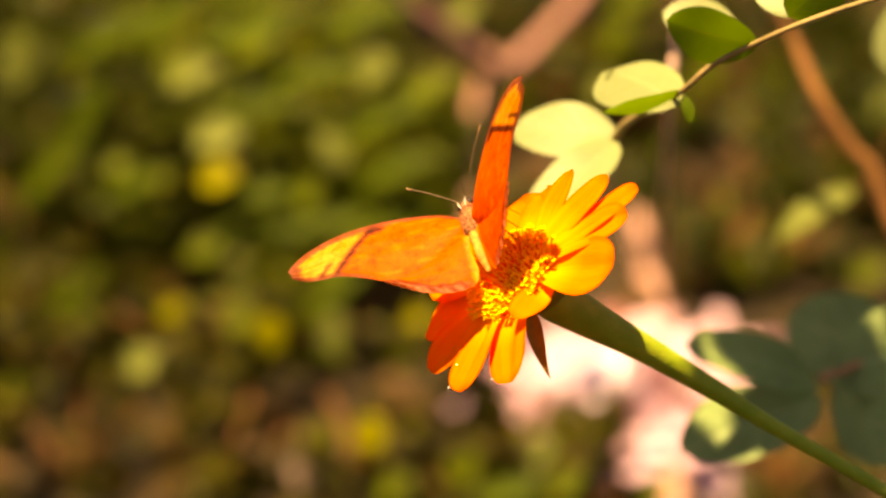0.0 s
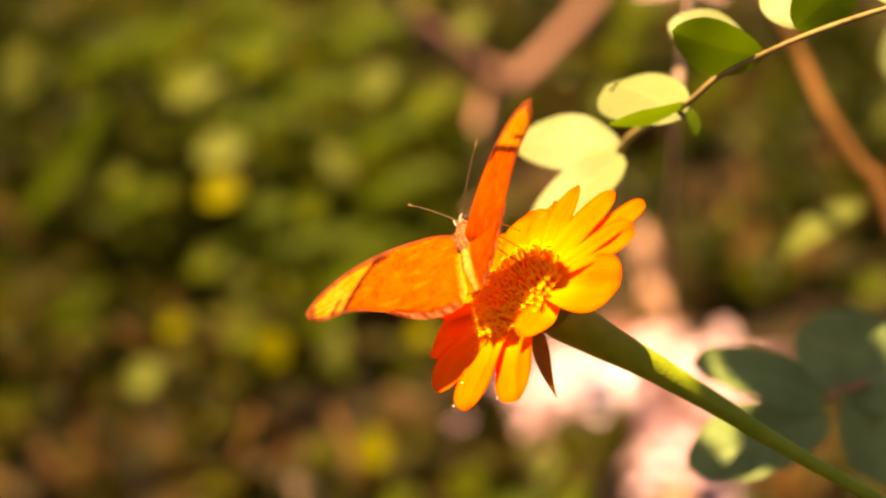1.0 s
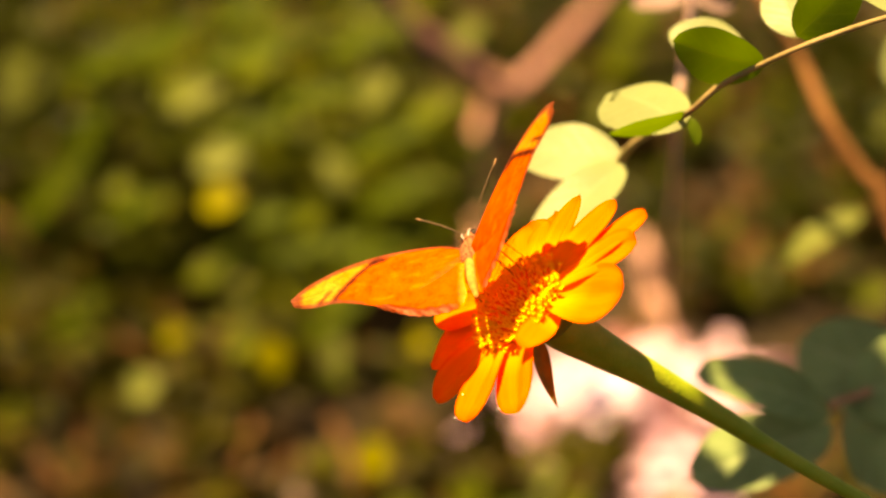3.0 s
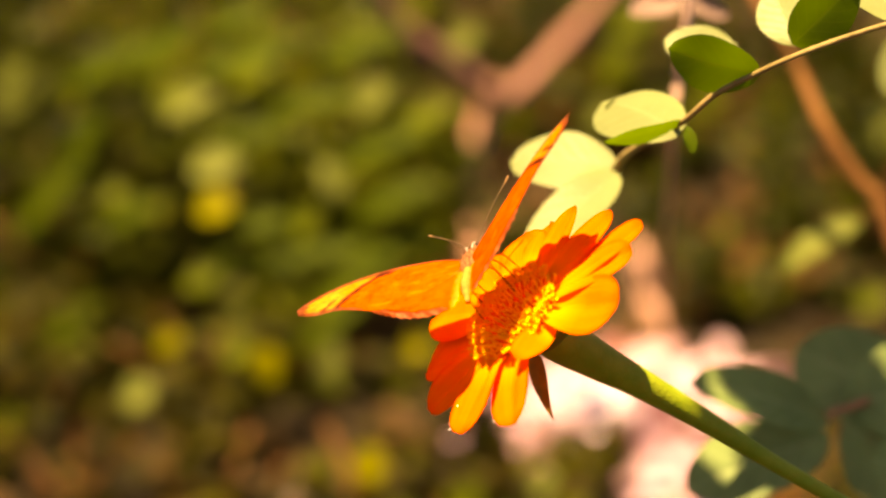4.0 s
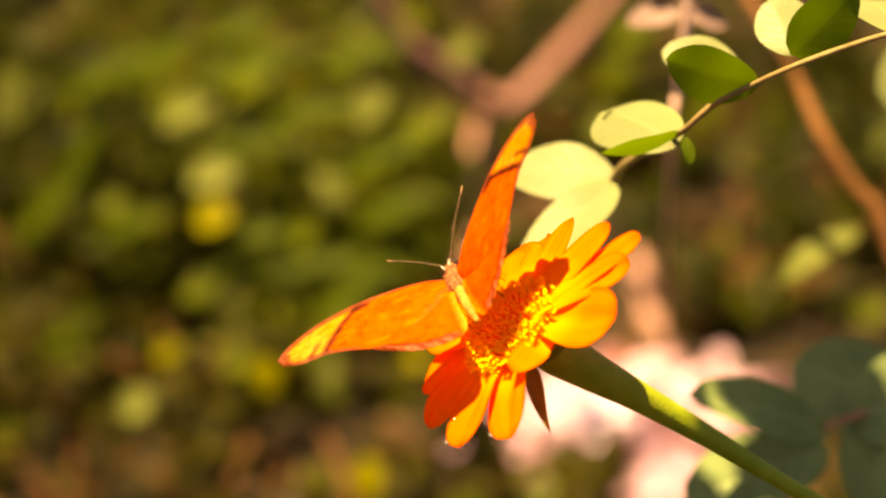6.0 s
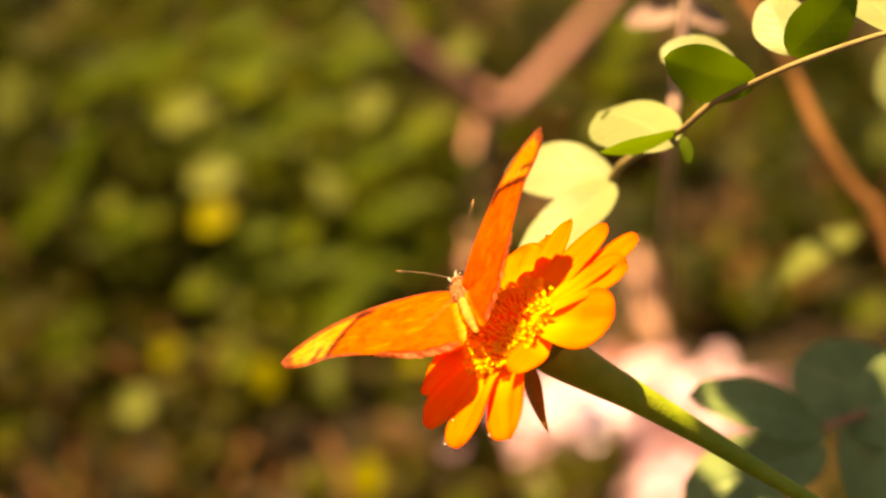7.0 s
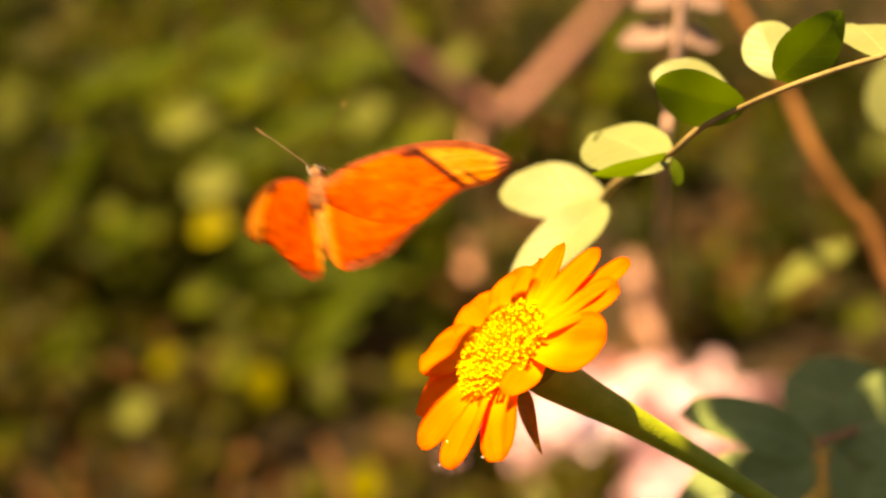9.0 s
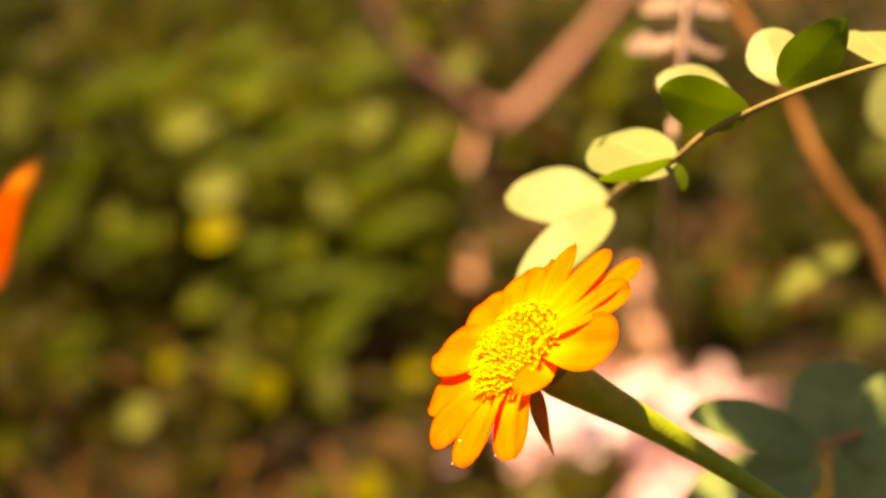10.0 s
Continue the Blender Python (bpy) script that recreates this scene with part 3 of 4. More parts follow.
# ---- the vine ----
VINE_AT = Matrix.Translation(spot(1395, 50, 0.772))


def build_vine():
    v = thing("vine", VINE_AT, "thin twining vine with pale green oval leaves", "vine")
    inv = VINE_AT.inverted()

    def at(x, y, d):
        return inv @ spot(x, y, d)
    bm = bmesh.new()
    tube(bm, [at(1078, 262, 0.868), at(1105, 222, 0.852), at(1150, 193, 0.83), at(1205, 162, 0.80), at(1260, 115, 0.79), at(1325, 82, 0.782), at(1395, 50, 0.772),
              at(1470, 22, 0.77), at(1560, -6, 0.765), at(1700, -40, 0.76), at(2000, -60, 0.76), at(2300, 300, 0.80), at(2500, 1600, 0.9), at(2560, 5100, 1.0)],
         (0.0014, 0.0011, 0.0008, 0.0008, 0.0007, 0.0007, 0.0007, 0.0008, 0.0010, 0.0013, 0.002), 10, 8, 0.15)
    part("stem", bm, VINE_STEM, v, "thin brownish green vine stem")
    up = inv.to_3x3() @ heading(-0.2, 0.8, 0.6)
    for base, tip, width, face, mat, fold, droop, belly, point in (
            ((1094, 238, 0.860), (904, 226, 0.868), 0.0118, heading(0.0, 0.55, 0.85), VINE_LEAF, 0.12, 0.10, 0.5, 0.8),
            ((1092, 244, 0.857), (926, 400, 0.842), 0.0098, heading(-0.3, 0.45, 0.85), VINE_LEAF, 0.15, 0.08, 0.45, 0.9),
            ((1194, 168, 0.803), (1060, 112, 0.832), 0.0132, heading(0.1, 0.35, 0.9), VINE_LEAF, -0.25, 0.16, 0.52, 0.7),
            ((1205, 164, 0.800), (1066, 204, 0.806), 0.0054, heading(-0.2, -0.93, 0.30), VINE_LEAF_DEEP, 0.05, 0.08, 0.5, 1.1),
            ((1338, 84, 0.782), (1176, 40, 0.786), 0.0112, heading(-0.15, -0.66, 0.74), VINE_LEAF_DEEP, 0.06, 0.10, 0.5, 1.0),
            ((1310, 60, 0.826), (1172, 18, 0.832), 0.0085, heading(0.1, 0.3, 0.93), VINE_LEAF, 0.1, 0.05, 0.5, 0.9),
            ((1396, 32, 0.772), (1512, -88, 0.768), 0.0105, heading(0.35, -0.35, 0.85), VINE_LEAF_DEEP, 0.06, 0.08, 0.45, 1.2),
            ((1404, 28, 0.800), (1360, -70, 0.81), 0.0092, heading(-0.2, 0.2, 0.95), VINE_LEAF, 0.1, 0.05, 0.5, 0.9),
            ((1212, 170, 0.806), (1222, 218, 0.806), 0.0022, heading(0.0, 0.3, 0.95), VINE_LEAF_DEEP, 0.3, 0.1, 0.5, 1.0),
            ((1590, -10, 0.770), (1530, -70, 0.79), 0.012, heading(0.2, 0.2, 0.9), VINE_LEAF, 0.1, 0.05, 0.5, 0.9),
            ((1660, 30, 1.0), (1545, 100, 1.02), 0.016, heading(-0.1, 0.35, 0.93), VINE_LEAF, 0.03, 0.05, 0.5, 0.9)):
        bm = blade(bmesh.new(), at(*base), at(*tip), width * 1.55, inv.to_3x3() @ face, belly, point, fold, droop, 0.02, base[0], 18, 12)
        if base[0] == 1194:
            hole = at(1078, 132, 0.828)
            core = min((f.calc_center_median() for f in bm.faces), key=lambda q: (q - hole).length)
            bmesh.ops.delete(bm, geom=[f for f in bm.faces if (f.calc_center_median() - core).length < 0.0013], context="FACES")
        part("leaf", bm, mat, v, "pale green sunlit leaf" if mat == VINE_LEAF else "green leaf in the deeper shaded colour")
    return v


# ---- plants round the flower ----
def build_compound_leaf():
    """Blue-green compound leaf on a reddish stalk, mostly in shade."""
    m = Matrix.Translation(spot(1462, 662, 0.950))
    p = thing("bramble_plant", m, "blue-green rounded leaflets on a reddish leaf stalk", "plant")
    inv = m.inverted()
    for base, tip, width, face in (
            ((1470, 676, 0.958), (1230, 604, 0.915), 0.0170, heading(-0.1, 0.35, 0.9)),
            ((1645, 680, 0.979), (1396, 552, 0.990), 0.032, heading(0.1, 0.3, 0.9)),
            ((1475, 655, 0.956), (1690, 600, 0.947), 0.030, heading(0.2, 0.4, 0.9)),
            ((1458, 700, 0.950), (1208, 792, 0.933), 0.0250, heading(-0.2, 0.45, 0.9)),
            ((1478, 680, 0.954), (1640, 790, 0.952), 0.0340, heading(0.1, 0.3, 0.9)),
            ((1640, 770, 0.920), (1530, 745, 0.915), 0.0193, heading(0.1, 0.3, 0.9))):
        bm = blade(bmesh.new(), inv @ spot(*base), inv @ spot(*tip), width, inv.to_3x3() @ face, 0.5, 0.75, 0.12, 0.12, 0.03, base[0], 18, 12)
        part("leaflet", bm, SHADE_LEAF, p)
    bm = bmesh.new()
    tube(bm, [inv @ spot(1450, 672, 0.951), inv @ spot(1480, 660, 0.952), inv @ spot(1600, 645, 0.963), inv @ spot(1800, 800, 0.984), inv @ spot(1900, 2000, 1.070), inv @ spot(1930, 4300, 1.177)],
         (0.0014, 0.0012, 0.0013, 0.0016, 0.002, 0.003), 10, 6)
    part("leaf_stalk", bm, RED_STALK, p, "reddish leaf stalk")


def build_shade_spray():
    """Unseen leafy spray added above the shot to cast shade on leaflets and stalk."""
    mid = spot(1490, 720, 0.931) + SUN * 0.5
    m = Matrix.Translation(mid)
    t = thing("added_shade_spray", m, "unseen leaf spray added to shade the leaflets and stalk", "plant")
    for k, (x, y) in enumerate(((-0.011, 0.0), (0.012, 0.012), (0.014, -0.014), (-0.006, -0.024), (0.000, 0.026), (0.034, 0.004), (0.034, -0.022), (0.030, 0.028), (-0.004, 0.046), (0.020, 0.050), (0.044, 0.050), (0.008, 0.070), (0.034, 0.072), (0.056, 0.030), (0.058, 0.002), (-0.018, 0.062))):
        way = Vector((math.cos(k * 2.1), math.sin(k * 2.1), 0.1)) * 0.017
        bm = blade(bmesh.new(), Vector((x, y, 0.002 * k)) - way, Vector((x, y, 0.002 * k)) + way, 0.030, SUN, 0.5, 0.8, 0.1, 0.1, 0.03, k)
        part("leaflet", bm, SHADE_LEAF, t)
    # Extra blades aimed up the sun's ray from each point to be shaded.
    for k, q in enumerate(((1300, 713, 0.779), (1350, 744, 0.782), (1400, 773, 0.784), (1455, 804, 0.786), (1515, 840, 0.788), (1440, 610, 0.985), (1480, 585, 0.985), (1545, 600, 0.985), (1345, 715, 0.942), (1385, 705, 0.942), (1385, 610, 0.940), (1232, 815, 0.936))):
        c = spot(*q) + SUN * (0.5 + 0.002 * k) - mid
        way = Vector((0.4, 0.5 * (-1) ** k, 0.1)) * 0.022
        bm = blade(bmesh.new(), c - way, c + way, 0.016, SUN, 0.5, 0.8, 0.1, 0.1, 0.03, k)
        part("leaflet", bm, SHADE_LEAF, t)
    bm = bmesh.new()
    tube(bm, [(-0.01, 0, 0), (0.05, 0.0, 0.004), (0.20, 0.02, -0.05), (0.32, 0.04, -0.4), (0.34, 0.05, -1.10)], (0.001, 0.0015, 0.002, 0.003, 0.004), 8, 6)
    part("cane", bm, RED_STALK, t)


def build_twigs():
    m = Matrix.Translation(spot(1540, 310, 1.2))
    inv = m.inverted()
    t = thing("brown_stem", m, "bare orange-brown plant stem leaning among the leaves", "plant stem")
    bm = bmesh.new()
    tube(bm, [inv @ spot(*q) for q in ((1290, -120, 1.22), (1357, -9, 1.21), (1405, 73, 1.21), (1450, 173, 1.2), (1508, 264, 1.2), (1566, 360, 1.2), (1720, 900, 1.2), (1800, 2900, 1.3))],
         (0.0020, 0.0022, 0.0024, 0.0027, 0.0030, 0.0032, 0.0036, 0.005), 12, 6, 0.1)
    part("stem", bm, TWIG, t)
    bm = blade(bmesh.new(), inv @ spot(1512, 328, 1.24), inv @ spot(1372, 418, 1.24), 0.013, inv.to_3x3() @ heading(0, 0.7, 0.7), 0.5, 1.0, 0.2, 0.15, 0.03, 4)
    part("leaf", bm, PALE_OLIVE, t, "yellow-green drooping leaf")
    bm = bmesh.new()
    tube(bm, [inv @ spot(1556, 312, 1.2), inv @ spot(1532, 318, 1.22), inv @ spot(1510, 330, 1.24)], (0.001, 0.0008, 0.0007), 8, 4)
    part("leaf_stalk", bm, TWIG, t)
    m = Matrix.Translation(spot(1200, 60, 1.02))
    inv = m.inverted()
    t = thing("pink_sprig", m, "thin pinkish sprig with pale pink leaves", "sprig")
    bm = bmesh.new()
    tube(bm, [inv @ spot(*q) for q in ((1222, -140, 1.0), (1208, 0, 1.01), (1195, 80, 1.02), (1186, 180, 1.05), (1176, 330, 1.30), (1172, 440, 1.6), (1172, 600, 2.0))],
         (0.0014, 0.0014, 0.0013, 0.0010, 0.0009, 0.0009), 10, 6)
    part("stem", bm, PINK_STEM, t)
    for base, tip, w in (((1202, -45, 1.01), (1106, -38, 1.02), 0.0115), ((1206, -42, 1.01), (1284, -34, 1.02), 0.0115), ((1210, -108, 1.01), (1132, -104, 1.02), 0.010), ((1216, -106, 1.01), (1292, -102, 1.02), 0.010)):
        bm = blade(bmesh.new(), inv @ spot(*base), inv @ spot(*tip), w, inv.to_3x3() @ heading(0, 0.6, 0.8), 0.5, 0.9, 0.1, 0.1)
        part("leaf", bm, PINK_LEAF, t)


def limb(bm, inv, rows, radii):
    tube(bm, [inv @ spot(*q) for q in rows], radii, 14, 6, 0.25)


def build_small_tree():
    """A forked pinkish trunk among the bushes."""
    m = Matrix.Translation(spot(868, 150, 2.1))
    inv = m.inverted()
    t = thing("sapling", m, "small forked sapling with pinkish brown bark", "tree")
    bm = bmesh.new()
    limb(bm, inv, ((884, 96, 2.1), (868, 130, 2.1), (846, 190, 2.09), (838, 260, 2.07), (835, 400, 2.03), (835, 600, 1.98)), (0.0066, 0.0070, 0.0062, 0.006, 0.006, 0.007))
    part("trunk", bm, TRUNK, t)
    bm = bmesh.new()
    limb(bm, inv, ((872, 128, 2.09), (815, 78, 2.05), (755, 35, 2.02), (705, -15, 2.0), (640, -160, 1.98)), (0.0075, 0.0076, 0.0070, 0.006, 0.005))
    part("branch", bm, LIMB, t)
    bm = bmesh.new()
    limb(bm, inv, ((862, 136, 2.1), (915, 112, 2.13), (965, 62, 2.18), (1035, -15, 2.25), (1150, -160, 2.35)), (0.0070, 0.0062, 0.0056, 0.0048, 0.003))
    part("branch", bm, LIMB, t)


BUSHES = [
    (40, 120, 2.18, 0.085, 230), (290, 60, 2.22, 0.09, 240), (560, 90, 2.2, 0.085, 220), (110, 390, 2.08, 0.08, 200), (390, 330, 2.06, 0.075, 190),
    (640, 300, 2.1, 0.07, 180), (60, 640, 1.98, 0.075, 110), (330, 640, 1.98, 0.07, 85), (580, 590, 2.0, 0.065, 70), (130, 860, 1.88, 0.07, 60),
    (400, 880, 1.87, 0.065, 40), (640, 850, 1.88, 0.06, 32), (780, 200, 2.3, 0.07, 130), (1000, 120, 2.4, 0.08, 130), (1290, 210, 2.4, 0.09, 80),
    (1480, 130, 2.35, 0.09, 150), (1520, 460, 2.2, 0.08, 130), (1330, 380, 2.3, 0.07, 45), (930, 900, 1.85, 0.05, 95), (1380, 860, 1.86, 0.06, 50), (-250, 300, 2.1, 0.12, 260), (1800, 400, 2.2, 0.12, 220), (1130, 330, 2.3, 0.06, 70), (1270, 500, 2.12, 0.045, 45), (1390, 500, 2.1, 0.05, 45), (1230, 520, 2.08, 0.03, 30), (1260, 450, 2.2, 0.05, 60), (720, 470, 2.15, 0.05, 70), (980, 300, 2.35, 0.06, 60), (820, 920, 1.83, 0.05, 110), (1020, 918, 1.82, 0.04, 95), (850, 440, 1.95, 0.034, 46), (90, -50, 2.4, 0.09, 170), (420, -60, 2.4, 0.09, 170), (700, -50, 2.42, 0.07, 110),
]
BUSH_THINGS = []


def build_bushes():
    rng = np.random.default_rng(11)
    for k, (x, y, d, r, n) in enumerate(BUSHES):
        top = spot(x, y, d)
        foot = soil_height(top.x, top.y)
        h = max(0.02, top.z - foot)
        b = thing("bush", Matrix.Translation((top.x, top.y, foot)), "low bush of small olive green leaves", "bush", "bushes behind the flower")
        BUSH_THINGS.append(b)
        n = int(n * 5.5)
        clumps = rng.normal(size=(max(3, n // 40), 3)) * r * 0.56
        q = clumps[rng.integers(0, len(clumps), n)] + rng.normal(size=(n, 3)) * r * 0.13
        c = q + np.array((0, 0, h))
        c[:, 2] = np.maximum(c[:, 2], 0.006)
        # Brighter leaf copies by region, so sunlit foliage is put into the colour.
        leaf_swarm("foliage", c, rng.uniform(0.006, 0.024, n), rng.uniform(0.25, 0.6, n), BUSH_BRIGHT if 280 < x < 800 and y < 620 else BUSH_LIGHT if y > 540 else BUSH, b, 0.4, 20 + k)
        for s in range(5):
            bm = bmesh.new()
            a = s * 1.25 + k
            tube(bm, [(0, 0, -0.02), (0.15 * r * math.cos(a), 0.15 * r * math.sin(a), 0.5 * h), (0.6 * r * math.cos(a), 0.6 * r * math.sin(a), h + 0.3 * r)], (0.004, 0.003, 0.0015), 8, 4)
            part("stem", bm, TWIG, b)


def build_bright_leaves():
    """Sunlit leaves that stand out against the bushes and the soil."""
    for x, y, d, length, wide, turn, mat, words in (
            (474, 590, 1.86, 0.032, 0.9, 80, YELLOW_LEAF, "yellow"), (386, 312, 1.94, 0.034, 0.9, 20, YELLOW_LEAF, "yellow"), (652, 768, 1.88, 0.034, 0.9, 60, YELLOW_LEAF, "yellow"),
            (590, 265, 1.92, 0.036, 0.6, -60, PALE_OLIVE, "olive"), (385, 240, 2.0, 0.045, 0.7, 15, PALE_OLIVE, "olive"), (760, 150, 1.95, 0.05, 0.5, 20, OLIVE_LEAF, "olive"),
            (420, 160, 2.1, 0.06, 0.5, 10, PALE_OLIVE, "olive"), (450, 80, 2.1, 0.05, 0.6, 30, OLIVE_LEAF, "olive"), (585, 590, 2.0, 0.04, 0.6, 75, PALE_OLIVE, "olive"),
            (250, 640, 1.93, 0.032, 0.9, 40, PALE_OLIVE, "olive"), (80, 580, 2.0, 0.036, 0.9, 40, PALE_OLIVE, "yellow"), (30, 90, 2.1, 0.04, 0.7, 70, PALE_OLIVE, "olive"),
            (423, -15, 2.1, 0.04, 0.7, 20, GREEN_LEAF, "green"), (294, 40, 2.1, 0.05, 0.6, 40, GREEN_LEAF, "green"), (315, 113, 2.05, 0.045, 0.5, 20, OLIVE_LEAF, "olive"),
            (409, 59, 2.08, 0.045, 0.6, 10, GREEN_LEAF, "green"), (436, 190, 2.05, 0.05, 0.45, 12, GREEN_LEAF, "green"), (659, 120, 2.0, 0.036, 0.8, 50, PALE_OLIVE, "olive"),
            (679, 208, 2.0, 0.05, 0.45, 25, GREEN_LEAF, "green"), (38, 96, 2.1, 0.03, 0.8, 80, OLIVE_LEAF, "olive"), (639, -8, 2.15, 0.04, 0.7, 10, OLIVE_LEAF, "olive"),
            (305, 550, 2.0, 0.026, 0.8, 30, YELLOW_LEAF, "yellow"), (578, 521, 2.02, 0.045, 0.5, 35, GREEN_LEAF, "green"),
            (416, 476, 2.05, 0.04, 0.6, 70, PALE_OLIVE, "olive"), (423, 568, 2.0, 0.03, 0.8, 20, OLIVE_LEAF, "olive"),
            (78, 662, 1.97, 0.03, 0.8, 20, YELLOW_LEAF, "yellow"), (150, 200, 2.1, 0.05, 0.5, 60, GREEN_LEAF, "green"), (560, 400, 2.05, 0.06, 0.4, 15, GREEN_LEAF, "green"), (700, 300, 2.05, 0.05, 0.5, 25, GREEN_LEAF, "green"),
            (230, 330, 2.08, 0.05, 0.5, 30, GREEN_LEAF, "green"), (120, 520, 2.02, 0.04, 0.6, 40, GREEN_LEAF, "green"), 
            (480, 420, 2.05, 0.045, 0.55, 20, GREEN_LEAF, "green"), (540, 345, 2.03, 0.04, 0.6, 50, OLIVE_LEAF, "olive"), (455, 345, 2.03, 0.04, 0.6, 10, GREEN_LEAF, "green"), (620, 450, 2.03, 0.05, 0.5, 30, GREEN_LEAF, "green"),
            (520, 480, 2.02, 0.036, 0.7, 70, OLIVE_LEAF, "olive"), (690, 400, 2.04, 0.05, 0.5, 20, GREEN_LEAF, "green"), (400, 420, 2.05, 0.04, 0.6, 35, GREEN_LEAF, "green"), (735, 370, 2.06, 0.05, 0.5, 15, OLIVE_LEAF, "olive"),
            (950, 800, 1.88, 0.036, 0.7, 40, PALE_OLIVE, "olive"), (1010, 855, 1.86, 0.036, 0.7, 20, OLIVE_LEAF, "olive"), (700, 865, 1.86, 0.036, 0.7, 30, OLIVE_LEAF, "olive"), (820, 830, 1.86, 0.034, 0.7, 60, OLIVE_LEAF, "olive"),
            (900, 870, 1.85, 0.036, 0.7, 15, GREEN_LEAF, "green"), (1160, 865, 1.86, 0.03, 0.7, 45, OLIVE_LEAF, "olive"), 
            (140, 570, 2.0, 0.034, 0.8, 25, OLIVE_LEAF, "olive"), (570, 780, 1.92, 0.034, 0.7, 75, OLIVE_LEAF, "olive"), (20, 700, 1.95, 0.034, 0.7, 75, OLIVE_LEAF, "olive"),
            (385, 285, 2.0, 0.030, 0.7, 70, PALE_OLIVE, "pale olive"), (208, 292, 2.05, 0.026, 0.9, 10, OLIVE_LEAF, "olive"), (430, 520, 2.02, 0.03, 0.7, 60, PALE_OLIVE, "pale olive"), (360, 440, 2.02, 0.034, 0.6, 20, OLIVE_LEAF, "olive"),
            (20, 130, 2.05, 0.03, 0.9, 80, PALE_OLIVE, "pale olive"), (340, 130, 2.0, 0.05, 0.45, 25, PALE_OLIVE, "pale olive"), (480, 30, 2.05, 0.05, 0.45, 15, GREEN_LEAF, "green"), (200, 60, 2.05, 0.06, 0.4, 30, GREEN_LEAF, "green"), (90, 300, 2.05, 0.06, 0.4, 50, GREEN_LEAF, "green"),
            (820, 20, 2.05, 0.035, 0.7, 50, PALE_OLIVE, "pale olive"), (640, 30, 2.05, 0.05, 0.5, 20, GREEN_LEAF, "green"), (560, 130, 2.05, 0.055, 0.4, 10, GREEN_LEAF, "green"),
            (1390, 195, 2.3, 0.04, 0.7, 80, PALE_OLIVE, "pale olive"), (1090, 60, 2.3, 0.05, 0.5, 50, OLIVE_LEAF, "olive"), (1060, 160, 2.3, 0.04, 0.6, 70, PALE_OLIVE, "pale olive"), (1120, -10, 2.3, 0.05, 0.6, 30, OLIVE_LEAF, "olive"),
            (1580, 180, 2.2, 0.04, 0.7, 40, PALE_OLIVE, "pale olive"), (1540, 480, 2.1, 0.036, 0.7, 30, OLIVE_LEAF, "olive"), (1250, 130, 2.3, 0.04, 0.6, 60, OLIVE_LEAF, "olive"), (1010, 250, 2.25, 0.03, 0.7, 30, OLIVE_LEAF, "olive"),
            (740, 560, 2.0, 0.025, 0.9, 40, YELLOW_LEAF, "yellow")):
        p = spot(x, y, d - 0.07)
        length, wide = (length * 1.2, wide * 0.55) if mat == GREEN_LEAF else (length * 0.72, wide)
        a = radians(turn)
        way = heading(math.cos(a), math.sin(a), 0.1)
        bm = blade(bmesh.new(), -way * length / 2, way * length / 2, length * wide, heading(0, 0.6, 0.8), 0.5, 0.9, 0.2, 0.15, 0.03, x)
        near = min(BUSH_THINGS, key=lambda o: (o.matrix_basis.translation.xy - p.xy).length)
        ob = part("leaf", bm, mat, near, words + " sunlit leaf standing out of the bush")
        ob.matrix_basis = near.matrix_basis.inverted() @ Matrix.Translation(p)


def build_fallen_stem():
    m = Matrix.Translation(spot(1165, 620, 2.0))
    inv = m.inverted()
    t = thing("fallen_stem", m, "pale pinkish dry stem slanting over the litter", "plant stem")
    bm = bmesh.new()
    limb(bm, inv, ((1125, 380, 2.16), (1145, 470, 2.1), (1165, 580, 2.02), (1180, 700, 1.95), (1190, 800, 1.89), (1196, 930, 1.80)), (0.005, 0.0075, 0.0085, 0.0075, 0.0085, 0.008))
    part("stem", bm, PINK_BARK, t)


def build_dry_leaves():
    for x, y, d, length, wide, turn, mat in (
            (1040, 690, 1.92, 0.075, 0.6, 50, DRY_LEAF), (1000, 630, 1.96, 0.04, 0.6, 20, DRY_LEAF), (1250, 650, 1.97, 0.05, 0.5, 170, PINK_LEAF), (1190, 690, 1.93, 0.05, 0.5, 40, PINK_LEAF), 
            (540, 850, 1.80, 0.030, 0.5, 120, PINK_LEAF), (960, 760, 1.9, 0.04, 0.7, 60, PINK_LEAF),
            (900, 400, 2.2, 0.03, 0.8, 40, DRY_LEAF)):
        p = spot(x, y, d)
        a = radians(turn)
        way = heading(math.cos(a), math.sin(a) * 0.7, -math.sin(a) * 0.3)
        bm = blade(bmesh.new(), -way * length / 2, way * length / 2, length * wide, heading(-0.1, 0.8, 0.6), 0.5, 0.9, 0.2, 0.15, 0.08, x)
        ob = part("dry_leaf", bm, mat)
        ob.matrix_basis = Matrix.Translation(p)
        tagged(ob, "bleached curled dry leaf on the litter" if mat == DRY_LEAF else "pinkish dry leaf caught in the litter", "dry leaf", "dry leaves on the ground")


build_ground()
FLOWER = build_flower()
BUTTERFLY, WINGS = build_butterfly()
VINE = build_vine()
build_compound_leaf()
build_shade_spray()
build_twigs()
build_small_tree()
build_bushes()
build_bright_leaves()
build_fallen_stem()
build_dry_leaves()

